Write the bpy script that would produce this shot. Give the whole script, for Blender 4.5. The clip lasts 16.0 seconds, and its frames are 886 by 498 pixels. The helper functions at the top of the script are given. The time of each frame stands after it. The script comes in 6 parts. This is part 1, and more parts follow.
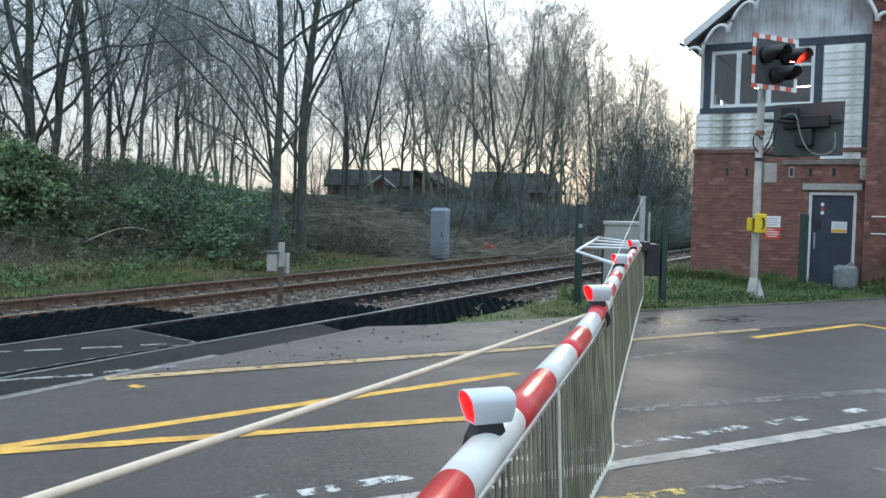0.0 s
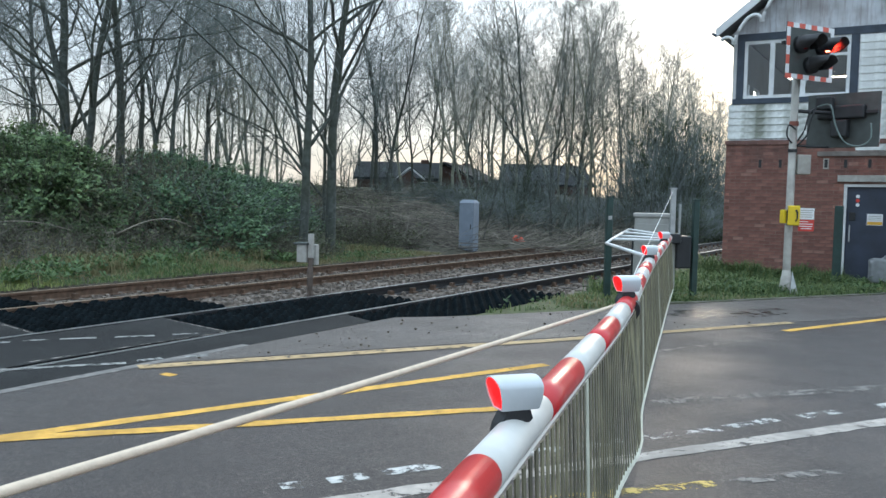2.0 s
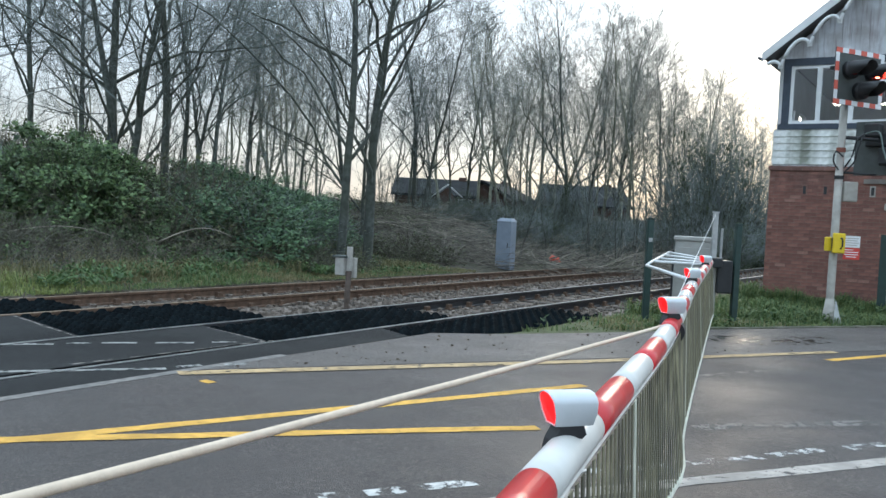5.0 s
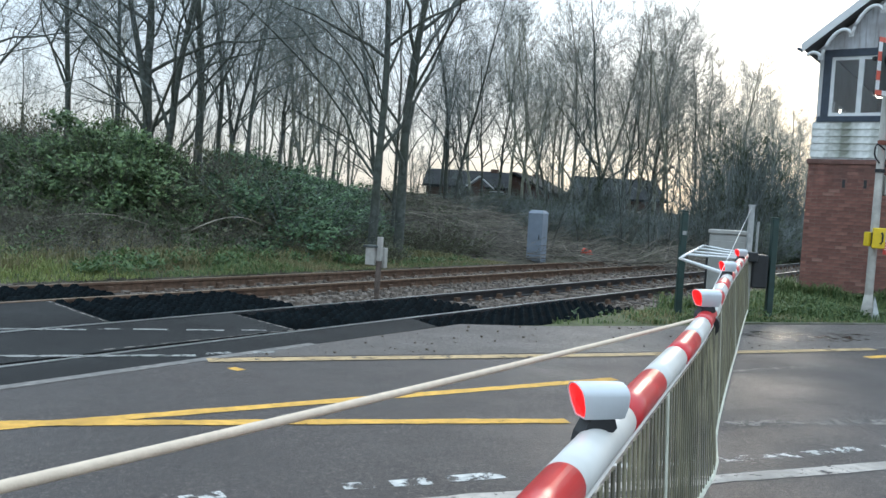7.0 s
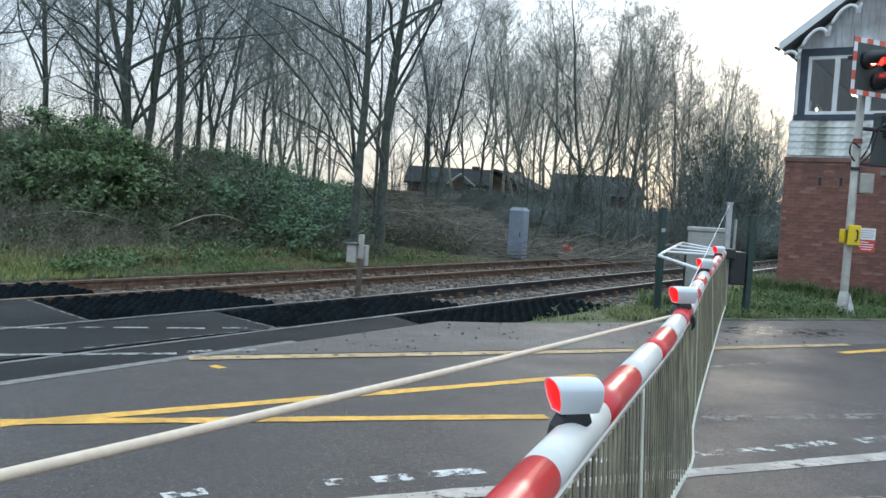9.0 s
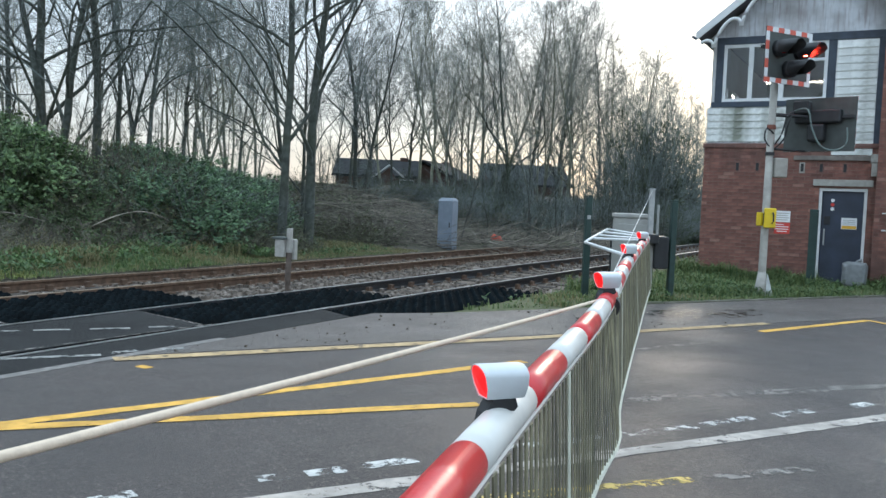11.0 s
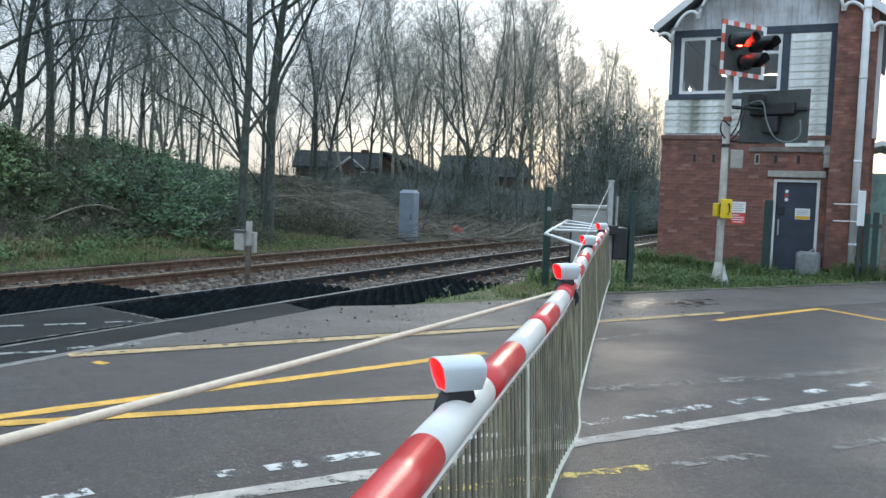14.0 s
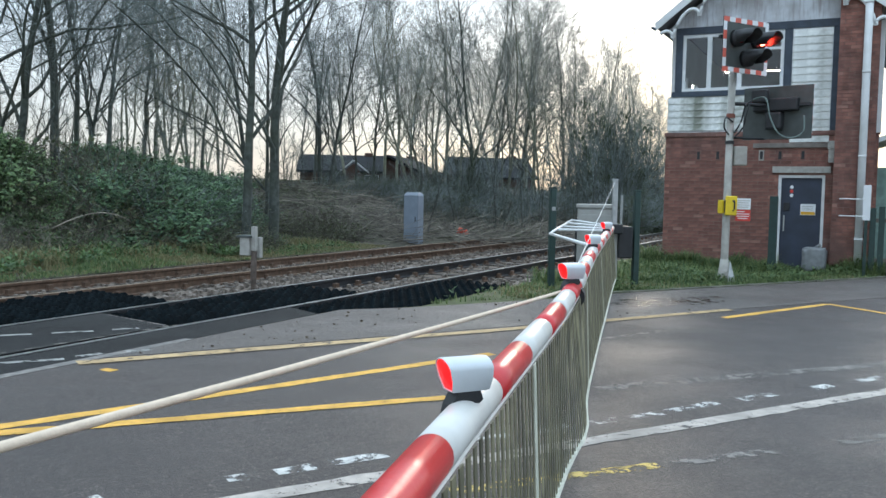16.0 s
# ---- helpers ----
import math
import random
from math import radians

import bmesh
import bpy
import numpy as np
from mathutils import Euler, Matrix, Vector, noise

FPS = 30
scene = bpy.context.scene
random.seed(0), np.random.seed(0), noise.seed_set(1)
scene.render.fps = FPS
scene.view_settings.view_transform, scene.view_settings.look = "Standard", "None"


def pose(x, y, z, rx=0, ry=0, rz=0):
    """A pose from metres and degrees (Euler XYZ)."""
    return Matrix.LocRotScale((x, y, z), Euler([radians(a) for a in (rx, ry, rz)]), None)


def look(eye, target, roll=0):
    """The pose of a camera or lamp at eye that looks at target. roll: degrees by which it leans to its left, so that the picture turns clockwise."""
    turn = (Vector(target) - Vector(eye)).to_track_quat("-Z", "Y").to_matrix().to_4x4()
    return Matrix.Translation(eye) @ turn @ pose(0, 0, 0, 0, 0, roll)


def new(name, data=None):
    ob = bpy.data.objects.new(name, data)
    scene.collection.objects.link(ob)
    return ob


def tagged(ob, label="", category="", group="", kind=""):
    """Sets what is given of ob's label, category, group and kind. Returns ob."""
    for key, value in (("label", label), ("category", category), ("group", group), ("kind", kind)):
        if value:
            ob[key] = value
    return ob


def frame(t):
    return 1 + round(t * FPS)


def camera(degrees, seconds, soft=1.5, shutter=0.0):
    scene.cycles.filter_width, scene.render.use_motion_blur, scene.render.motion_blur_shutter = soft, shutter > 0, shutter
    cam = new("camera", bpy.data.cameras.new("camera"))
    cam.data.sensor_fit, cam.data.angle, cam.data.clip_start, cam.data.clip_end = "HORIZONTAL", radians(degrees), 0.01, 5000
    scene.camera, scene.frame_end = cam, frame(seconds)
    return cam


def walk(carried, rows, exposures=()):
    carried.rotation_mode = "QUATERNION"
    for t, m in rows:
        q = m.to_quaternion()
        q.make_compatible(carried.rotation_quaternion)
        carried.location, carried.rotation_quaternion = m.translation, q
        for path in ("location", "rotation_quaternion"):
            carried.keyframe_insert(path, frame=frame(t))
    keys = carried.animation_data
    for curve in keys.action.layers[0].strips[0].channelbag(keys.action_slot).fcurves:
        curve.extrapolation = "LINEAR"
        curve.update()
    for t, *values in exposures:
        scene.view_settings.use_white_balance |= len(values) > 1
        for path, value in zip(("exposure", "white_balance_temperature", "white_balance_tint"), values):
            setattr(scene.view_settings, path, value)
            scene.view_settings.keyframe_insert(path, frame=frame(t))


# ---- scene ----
cam = camera(54.6, 16.0)

PATH = [
    (0.0, pose(0.029, 0.069, 1.485, 87.323, -1.263, 0.171)),
    (0.5, pose(0.028, 0.056, 1.487, 87.181, -1.207, 1.005)),
    (1.0, pose(0.033, 0.057, 1.484, 87.017, -1.227, 1.568)),
    (1.5, pose(0.034, 0.064, 1.473, 86.901, -1.214, 1.912)),
    (2.0, pose(0.032, 0.067, 1.471, 86.777, -1.313, 2.108)),
    (2.5, pose(0.030, 0.065, 1.472, 87.187, -1.516, 2.054)),
    (3.0, pose(0.024, 0.054, 1.472, 88.006, -1.785, 2.075)),
    (3.5, pose(0.020, 0.063, 1.470, 88.400, -2.100, 2.035)),
    (4.0, pose(0.019, 0.044, 1.473, 88.589, -2.445, 2.196)),
    (4.5, pose(0.015, 0.052, 1.469, 88.513, -2.688, 3.007)),
    (5.0, pose(-0.020, 0.075, 1.451, 87.875, -2.942, 4.506)),
    (5.2, pose(-0.022, 0.074, 1.453, 87.895, -2.721, 5.130)),
    (7.3, pose(-0.012, 0.147, 1.432, 87.173, -3.435, 6.695)),
    (7.5, pose(-0.010, 0.106, 1.440, 87.241, -3.298, 6.606)),
    (8.0, pose(-0.007, 0.094, 1.443, 87.215, -3.455, 6.136)),
    (10.3, pose(-0.003, 0.097, 1.440, 86.827, -2.591, 3.096)),
    (10.5, pose(0.001, 0.076, 1.445, 86.777, -2.490, 2.435)),
    (11.0, pose(0.010, 0.077, 1.442, 86.739, -2.255, 0.668)),
    (11.5, pose(0.018, 0.066, 1.450, 86.718, -2.150, -0.681)),
    (12.0, pose(0.018, 0.072, 1.449, 86.682, -2.187, -1.540)),
    (12.5, pose(0.021, 0.071, 1.449, 86.578, -2.209, -1.894)),
    (13.0, pose(0.020, 0.073, 1.447, 86.447, -2.180, -1.892)),
    (13.5, pose(0.020, 0.081, 1.445, 86.328, -2.132, -1.858)),
    (14.0, pose(0.020, 0.073, 1.446, 86.292, -2.069, -1.908)),
    (14.5, pose(0.018, 0.070, 1.449, 86.310, -1.953, -2.075)),
    (15.0, pose(0.018, 0.073, 1.448, 86.352, -1.836, -2.251)),
    (15.5, pose(0.025, 0.070, 1.447, 86.398, -1.459, -2.270)),
    (16.0, pose(0.021, 0.065, 1.445, 86.411, -1.065, -1.614)),
]
walk(cam, PATH, [(0.0, 0.4), (16.0, 0.4)])

# ---- light ----
world = bpy.data.worlds.new("world")
scene.world = world
world.use_nodes = True
wn, wl = world.node_tree.nodes, world.node_tree.links
bg = wn["Background"]
sky = wn.new("ShaderNodeTexSky")
sky.sky_type = "NISHITA"
sky.sun_disc = False
SUN_EL, SUN_AZ = 14.0, 20.0
sky.sun_elevation, sky.sun_rotation = radians(SUN_EL), radians(SUN_AZ)
sky.air_density, sky.dust_density, sky.ozone_density = 1.0, 2.5, 2.0
veil = wn.new("ShaderNodeMixRGB")
veil.inputs[0].default_value = 0.87
# thin overcast: dull and warm by the horizon, cooler and brighter towards the zenith, with faint streaks
wt = wn.new("ShaderNodeTexCoord")
wz = wn.new("ShaderNodeSeparateXYZ")
wl.new(wt.outputs["Generated"], wz.inputs[0])
haze = wn.new("ShaderNodeValToRGB")
for p, c in ((0.07, (4.55, 4.95, 5.1, 1)), (0.15, (4.65, 5.5, 6.3, 1)), (0.36, (5.3, 6.9, 8.35, 1))):
    haze.color_ramp.elements.new(p).color = c
haze.color_ramp.elements[0].color = (3.75, 3.6, 3.3, 1)
haze.color_ramp.elements[-1].color = (9.35, 11.9, 14.2, 1)
wl.new(wz.outputs["Z"], haze.inputs[0])
wm = wn.new("ShaderNodeMapping")
wm.inputs["Scale"].default_value = (2.0, 2.0, 11.0)
wl.new(wt.outputs["Generated"], wm.inputs[0])
streak = wn.new("ShaderNodeTexNoise")
streak.inputs["Scale"].default_value, streak.inputs["Detail"].default_value = 1.6, 5
wl.new(wm.outputs[0], streak.inputs["Vector"])
tone = wn.new("ShaderNodeMapRange")
tone.inputs[1].default_value, tone.inputs[2].default_value, tone.inputs[3].default_value, tone.inputs[4].default_value = 0.3, 0.7, 0.82, 1.16
wl.new(streak.outputs[0], tone.inputs[0])
clouds = wn.new("ShaderNodeVectorMath")
clouds.operation = "SCALE"
wl.new(haze.outputs[0], clouds.inputs[0])
wl.new(tone.outputs[0], clouds.inputs["Scale"])
wl.new(clouds.outputs[0], veil.inputs[2])
wl.new(sky.outputs[0], veil.inputs[1])
wl.new(veil.outputs[0], bg.inputs[0])
bg.inputs[1].default_value = 0.15
sun_data = bpy.data.lights.new("sun", "SUN")
sun_data.energy, sun_data.angle, sun_data.color = 0.9, radians(20), (1.0, 0.88, 0.73)
sun = new("sun", sun_data)
sun.matrix_world = look((math.sin(radians(SUN_AZ)) * 50, math.cos(radians(SUN_AZ)) * 50, math.tan(radians(SUN_EL)) * 50), (0, 0, 0))

# ---- materials ----


def mat(name, col, rough=0.7, metal=0.0, var=0.25, scale=6.0, col2=None, bump=0.2, bscale=60.0, stain=None, sscale=1.2, samt=0.5, rand=0.0, emit=0.0, spec=0.5):
    """A surface: two colours mixed by fine noise, large stains, fine relief."""
    m = bpy.data.materials.new(name)
    m.use_nodes = True
    n, l = m.node_tree.nodes, m.node_tree.links
    b = n["Principled BSDF"]
    tc = n.new("ShaderNodeTexCoord")
    nz = n.new("ShaderNodeTexNoise")
    nz.inputs["Scale"].default_value, nz.inputs["Detail"].default_value = scale, 6
    l.new(tc.outputs["Object"], nz.inputs["Vector"])
    ramp = n.new("ShaderNodeValToRGB")
    c2 = col2 or tuple(c * (1 - var) for c in col)
    c1 = tuple(min(1, c * (1 + var * 0.5)) for c in col) if col2 is None else col
    ramp.color_ramp.elements[0].position, ramp.color_ramp.elements[1].position = 0.35, 0.65
    ramp.color_ramp.elements[0].color, ramp.color_ramp.elements[1].color = (*c2, 1), (*c1, 1)
    l.new(nz.outputs[0], ramp.inputs[0])
    out = ramp.outputs[0]
    if stain:
        sn = n.new("ShaderNodeTexNoise")
        sn.inputs["Scale"].default_value, sn.inputs["Detail"].default_value = sscale, 4
        l.new(tc.outputs["Object"], sn.inputs["Vector"])
        sr = n.new("ShaderNodeValToRGB")
        sr.color_ramp.elements[0].position, sr.color_ramp.elements[1].position = 0.42, 0.68
        sr.color_ramp.elements[1].color = (samt, samt, samt, 1)
        l.new(sn.outputs[0], sr.inputs[0])
        mx = n.new("ShaderNodeMixRGB")
        l.new(sr.outputs[0], mx.inputs[0])
        l.new(out, mx.inputs[1])
        mx.inputs[2].default_value = (*stain, 1)
        out = mx.outputs[0]
    if rand:
        oi = n.new("ShaderNodeObjectInfo")
        hs = n.new("ShaderNodeHueSaturation")
        mr = n.new("ShaderNodeMapRange")
        mr.inputs[3].default_value, mr.inputs[4].default_value = 1 - rand, 1 + rand
        l.new(oi.outputs["Random"], mr.inputs[0])
        l.new(mr.outputs[0], hs.inputs["Value"])
        l.new(out, hs.inputs["Color"])
        out = hs.outputs[0]
    l.new(out, b.inputs["Base Color"])
    b.inputs["Roughness"].default_value, b.inputs["Metallic"].default_value = rough, metal
    b.inputs["Specular IOR Level"].default_value = spec
    if bump:
        bn = n.new("ShaderNodeTexNoise")
        bn.inputs["Scale"].default_value, bn.inputs["Detail"].default_value = bscale, 4
        l.new(tc.outputs["Object"], bn.inputs["Vector"])
        bu = n.new("ShaderNodeBump")
        bu.inputs["Strength"].default_value, bu.inputs["Distance"].default_value = bump, 0.01
        l.new(bn.outputs[0], bu.inputs["Height"])
        l.new(bu.outputs[0], b.inputs["Normal"])
    if emit:
        b.inputs["Emission Color"].default_value = (*col, 1)
        b.inputs["Emission Strength"].default_value = emit
    return m


def leafy(name, col, col2, rough=0.5):
    """Leaves: each island its own shade, a little light passing through."""
    m = bpy.data.materials.new(name)
    m.use_nodes = True
    n, l = m.node_tree.nodes, m.node_tree.links
    b = n["Principled BSDF"]
    ge = n.new("ShaderNodeNewGeometry")
    ramp = n.new("ShaderNodeValToRGB")
    ramp.color_ramp.elements[0].color, ramp.color_ramp.elements[1].color = (*col, 1), (*col2, 1)
    l.new(ge.outputs["Random Per Island"], ramp.inputs[0])
    oi = n.new("ShaderNodeObjectInfo")
    hs = n.new("ShaderNodeHueSaturation")
    mr = n.new("ShaderNodeMapRange")
    mr.inputs[3].default_value, mr.inputs[4].default_value = 0.75, 1.25
    l.new(oi.outputs["Random"], mr.inputs[0])
    l.new(mr.outputs[0], hs.inputs["Value"])
    l.new(ramp.outputs[0], hs.inputs["Color"])
    l.new(hs.outputs[0], b.inputs["Base Color"])
    b.inputs["Roughness"].default_value = rough
    tr = n.new("ShaderNodeBsdfTranslucent")
    l.new(hs.outputs[0], tr.inputs[0])
    ms = n.new("ShaderNodeMixShader")
    ms.inputs[0].default_value = 0.3
    l.new(b.outputs[0], ms.inputs[1])
    l.new(tr.outputs[0], ms.inputs[2])
    l.new(ms.outputs[0], n["Material Output"].inputs[0])
    return m


def worn_paint(name, col, under, wear=0.5, scale=9.0):
    """Road paint with chips through which the asphalt shows."""
    m = mat(name, col, 0.75, var=0.2, scale=14, bump=0.35, bscale=150, stain=tuple(c * 0.55 for c in col), sscale=2.5, samt=0.7)
    n, l = m.node_tree.nodes, m.node_tree.links
    b = n["Principled BSDF"]
    tc = next(x for x in n if x.type == "TEX_COORD")
    nz = n.new("ShaderNodeTexNoise")
    nz.inputs["Scale"].default_value, nz.inputs["Detail"].default_value, nz.inputs["Roughness"].default_value = scale, 10, 0.75
    l.new(tc.outputs["Object"], nz.inputs["Vector"])
    rp = n.new("ShaderNodeValToRGB")
    rp.color_ramp.elements[0].position, rp.color_ramp.elements[1].position = wear - 0.03, wear + 0.03
    l.new(nz.outputs[0], rp.inputs[0])
    gone = n.new("ShaderNodeBsdfTransparent")
    ms = n.new("ShaderNodeMixShader")
    l.new(rp.outputs[0], ms.inputs[0])
    l.new(gone.outputs[0], ms.inputs[1])
    l.new(b.outputs[0], ms.inputs[2])
    l.new(ms.outputs[0], n["Material Output"].inputs[0])
    return m


def asphalt(name, col, rough=0.75, patch=0.3):
    """Chippings as fine cells over broad worn and damp patches."""
    m = mat(name, col, rough, var=0.5, scale=95, bump=0.9, bscale=120, stain=tuple(c * 0.62 for c in col), sscale=0.55, samt=patch * 2)
    n, l = m.node_tree.nodes, m.node_tree.links
    b = n["Principled BSDF"]
    tc = next(x for x in n if x.type == "TEX_COORD")
    src = b.inputs["Base Color"].links[0].from_socket
    vo = n.new("ShaderNodeTexVoronoi")
    vo.inputs["Scale"].default_value = 40
    l.new(tc.outputs["Object"], vo.inputs["Vector"])
    rp = n.new("ShaderNodeValToRGB")
    rp.color_ramp.elements[0].position, rp.color_ramp.elements[1].position = 0.05, 0.35
    rp.color_ramp.elements[0].color, rp.color_ramp.elements[1].color = (2.5, 2.5, 2.42, 1), (0.77, 0.74, 0.74, 1)
    l.new(vo.outputs["Distance"], rp.inputs[0])
    mx = n.new("ShaderNodeMixRGB")
    mx.blend_type = "MULTIPLY"
    mx.inputs[0].default_value = 1
    l.new(src, mx.inputs[1])
    l.new(rp.outputs[0], mx.inputs[2])
    l.new(mx.outputs[0], b.inputs["Base Color"])
    mo = n.new("ShaderNodeTexNoise")
    mo.inputs["Scale"].default_value, mo.inputs["Detail"].default_value, mo.inputs["Roughness"].default_value = 22, 8, 0.85
    l.new(tc.outputs["Object"], mo.inputs["Vector"])
    mr = n.new("ShaderNodeValToRGB")
    mr.color_ramp.elements[0].position, mr.color_ramp.elements[1].position = 0.35, 0.68
    mr.color_ramp.elements[0].color, mr.color_ramp.elements[1].color = (0.42, 0.42, 0.42, 1), (1.6, 1.6, 1.58, 1)
    l.new(mo.outputs[0], mr.inputs[0])
    my = n.new("ShaderNodeMixRGB")
    my.blend_type = "MULTIPLY"
    my.inputs[0].default_value = 1
    l.new(mx.outputs[0], my.inputs[1])
    l.new(mr.outputs[0], my.inputs[2])
    l.new(my.outputs[0], b.inputs["Base Color"])
    w = n.new("ShaderNodeTexNoise")
    w.inputs["Scale"].default_value, w.inputs["Detail"].default_value = 0.8, 5
    l.new(tc.outputs["Object"], w.inputs["Vector"])
    rr = n.new("ShaderNodeMapRange")
    rr.inputs[1].default_value, rr.inputs[2].default_value = 0.3, 0.7
    rr.inputs[3].default_value, rr.inputs[4].default_value = rough - 0.2, rough + 0.1
    l.new(w.outputs[0], rr.inputs[0])
    l.new(rr.outputs[0], b.inputs["Roughness"])
    return m


def brickwork(name):
    m = mat(name, (0.19, 0.095, 0.078), 0.85, var=0.6, scale=2.5, bump=0)
    n, l = m.node_tree.nodes, m.node_tree.links
    b = n["Principled BSDF"]
    tc = next(x for x in n if x.type == "TEX_COORD")
    src = b.inputs["Base Color"].links[0].from_socket
    mp = n.new("ShaderNodeMapping")
    mp.inputs["Rotation"].default_value = (radians(90), 0, 0)
    l.new(tc.outputs["Object"], mp.inputs[0])
    br = n.new("ShaderNodeTexBrick")
    br.inputs["Scale"].default_value = 1.0
    br.inputs["Brick Width"].default_value, br.inputs["Row Height"].default_value, br.inputs["Mortar Size"].default_value = 0.225, 0.075, 0.006
    br.inputs["Color1"].default_value, br.inputs["Color2"].default_value = (0.27, 0.125, 0.10, 1), (0.14, 0.075, 0.064, 1)
    br.inputs["Mortar"].default_value = (0.24, 0.17, 0.145, 1)
    br.inputs["Bias"].default_value = -0.1
    l.new(mp.outputs[0], br.inputs["Vector"])
    mx = n.new("ShaderNodeMixRGB")
    mx.inputs[0].default_value = 0.45
    l.new(br.outputs["Color"], mx.inputs[1])
    l.new(src, mx.inputs[2])
    l.new(mx.outputs[0], b.inputs["Base Color"])
    bu = n.new("ShaderNodeBump")
    bu.invert = True
    bu.inputs["Strength"].default_value, bu.inputs["Distance"].default_value = 0.6, 0.008
    l.new(br.outputs["Fac"], bu.inputs["Height"])
    l.new(bu.outputs[0], b.inputs["Normal"])
    return m


def brick_faces(name):
    """Single bricks, each its own shade, with soot in broad stains."""
    m = mat(name, (0.275, 0.122, 0.095), 0.88, var=0.4, scale=5, bump=0.5, bscale=45, stain=(0.13, 0.078, 0.068), sscale=0.9, samt=0.7)
    n, l = m.node_tree.nodes, m.node_tree.links
    b = n["Principled BSDF"]
    src = b.inputs["Base Color"].links[0].from_socket
    oi, ge, ad = n.new("ShaderNodeObjectInfo"), n.new("ShaderNodeNewGeometry"), n.new("ShaderNodeMath")
    l.new(oi.outputs["Random"], ad.inputs[0])
    l.new(ge.outputs["Random Per Island"], ad.inputs[1])
    fr = n.new("ShaderNodeMath")
    fr.operation = "FRACT"
    l.new(ad.outputs[0], fr.inputs[0])
    rp = n.new("ShaderNodeValToRGB")
    rp.color_ramp.elements[0].color, rp.color_ramp.elements[1].color = (0.78, 0.78, 0.8, 1), (1.2, 1.15, 1.12, 1)
    rp.color_ramp.elements.new(0.93).color = (1.12, 1.1, 1.08, 1)
    rp.color_ramp.elements[-1].color = (1.35, 1.6, 1.65, 1)
    l.new(fr.outputs[0], rp.inputs[0])
    mx = n.new("ShaderNodeMixRGB")
    mx.blend_type = "MULTIPLY"
    mx.inputs[0].default_value = 1
    l.new(src, mx.inputs[1])
    l.new(rp.outputs[0], mx.inputs[2])
    l.new(mx.outputs[0], b.inputs["Base Color"])
    return m


m_brickface = brick_faces("single_bricks")
ASPH = (0.087, 0.0705, 0.0645)
m_road = asphalt("asphalt_road", ASPH, 0.54)
m_path = asphalt("asphalt_footway", (0.152, 0.131, 0.119), 0.6)
m_deck = asphalt("asphalt_deck", (0.022, 0.0235, 0.025), 0.85)
m_deck.node_tree.nodes["Principled BSDF"].inputs["Specular IOR Level"].default_value = 0.25
m_yellow = worn_paint("yellow_paint", (0.75, 0.41, 0.075), ASPH, 0.36)
m_yellow_chip = worn_paint("flaking_yellow_paint", (0.72, 0.52, 0.16), ASPH, 0.52, 12)
m_yellow_old = worn_paint("old_yellow_paint", (0.52, 0.36, 0.19), (0.13, 0.125, 0.12), 0.42)
m_white = worn_paint("white_road_paint", (0.62, 0.60, 0.57), ASPH, 0.50, 8)
m_solid = worn_paint("old_solid_line_paint", (0.50, 0.435, 0.385), ASPH, 0.42)
m_white_old = worn_paint("old_white_road_paint", (0.25, 0.222, 0.2), ASPH, 0.495)
m_soil = mat("leaf_litter", (0.078, 0.062, 0.046), 0.95, var=0.6, scale=3, bump=0.8, bscale=12, stain=(0.045, 0.05, 0.022), sscale=0.4, samt=0.8)
m_turf = mat("turf", (0.07, 0.09, 0.03), 0.95, var=0.5, scale=8, bump=0.8, bscale=30, stain=(0.10, 0.085, 0.045), sscale=0.9)
m_ballast = mat("ballast", (0.19, 0.155, 0.13), 0.95, var=0.6, scale=22, bump=1.0, bscale=28, stain=(0.09, 0.06, 0.04), sscale=0.7)
m_stone = mat("ballast_stone", (0.19, 0.155, 0.13), 0.9, var=0.6, scale=9, bump=0.3)
m_rust = mat("rusty_rail", (0.128, 0.076, 0.049), 0.85, var=0.4, scale=10, bump=0.4, bscale=50, stain=(0.07, 0.035, 0.022), sscale=3)
m_darkrust = mat("dark_rusty_post", (0.085, 0.062, 0.05), 0.85, var=0.4, scale=10, bump=0.3)
m_black = mat("tarred_rail", (0.022, 0.022, 0.025), 0.6, var=0.4, scale=10, bump=0.3)
m_head = mat("polished_rail_head", (0.45, 0.43, 0.42), 0.35, 1.0, var=0.2, scale=12, bump=0.1)
m_headrust = mat("rusty_rail_head", (0.26, 0.18, 0.12), 0.55, 0.3, var=0.3, scale=12, bump=0.2)
m_sleeper = mat("sleeper_timber", (0.055, 0.043, 0.035), 0.9, var=0.5, scale=8, bump=0.6, bscale=25, rand=0.25)
m_guard = mat("guard_rubber", (0.006, 0.0095, 0.0115), 0.9, spec=0.05, var=0.5, scale=14, bump=0.4, bscale=30, rand=0.3)
m_brick = brickwork('red_brickwork')
m_boards = mat("weathered_white_boards", (0.78, 0.79, 0.77), 0.7, var=0.12, scale=5, bump=0.3, stain=(0.17, 0.18, 0.14), sscale=2.3, samt=0.95, rand=0.14)
m_gable = mat("grey_gable_boards", (0.68, 0.70, 0.74), 0.75, var=0.12, scale=4, bump=0.3, stain=(0.24, 0.21, 0.20), sscale=1.5, samt=0.7, rand=0.05)
gn, gl = m_gable.node_tree.nodes, m_gable.node_tree.links
gt = next(x for x in gn if x.type == "TEX_COORD")
gm = gn.new("ShaderNodeMapping")
gm.inputs["Scale"].default_value = (14.0, 1.0, 1.3)
gl.new(gt.outputs["Object"], gm.inputs[0])
gz = gn.new("ShaderNodeTexNoise")
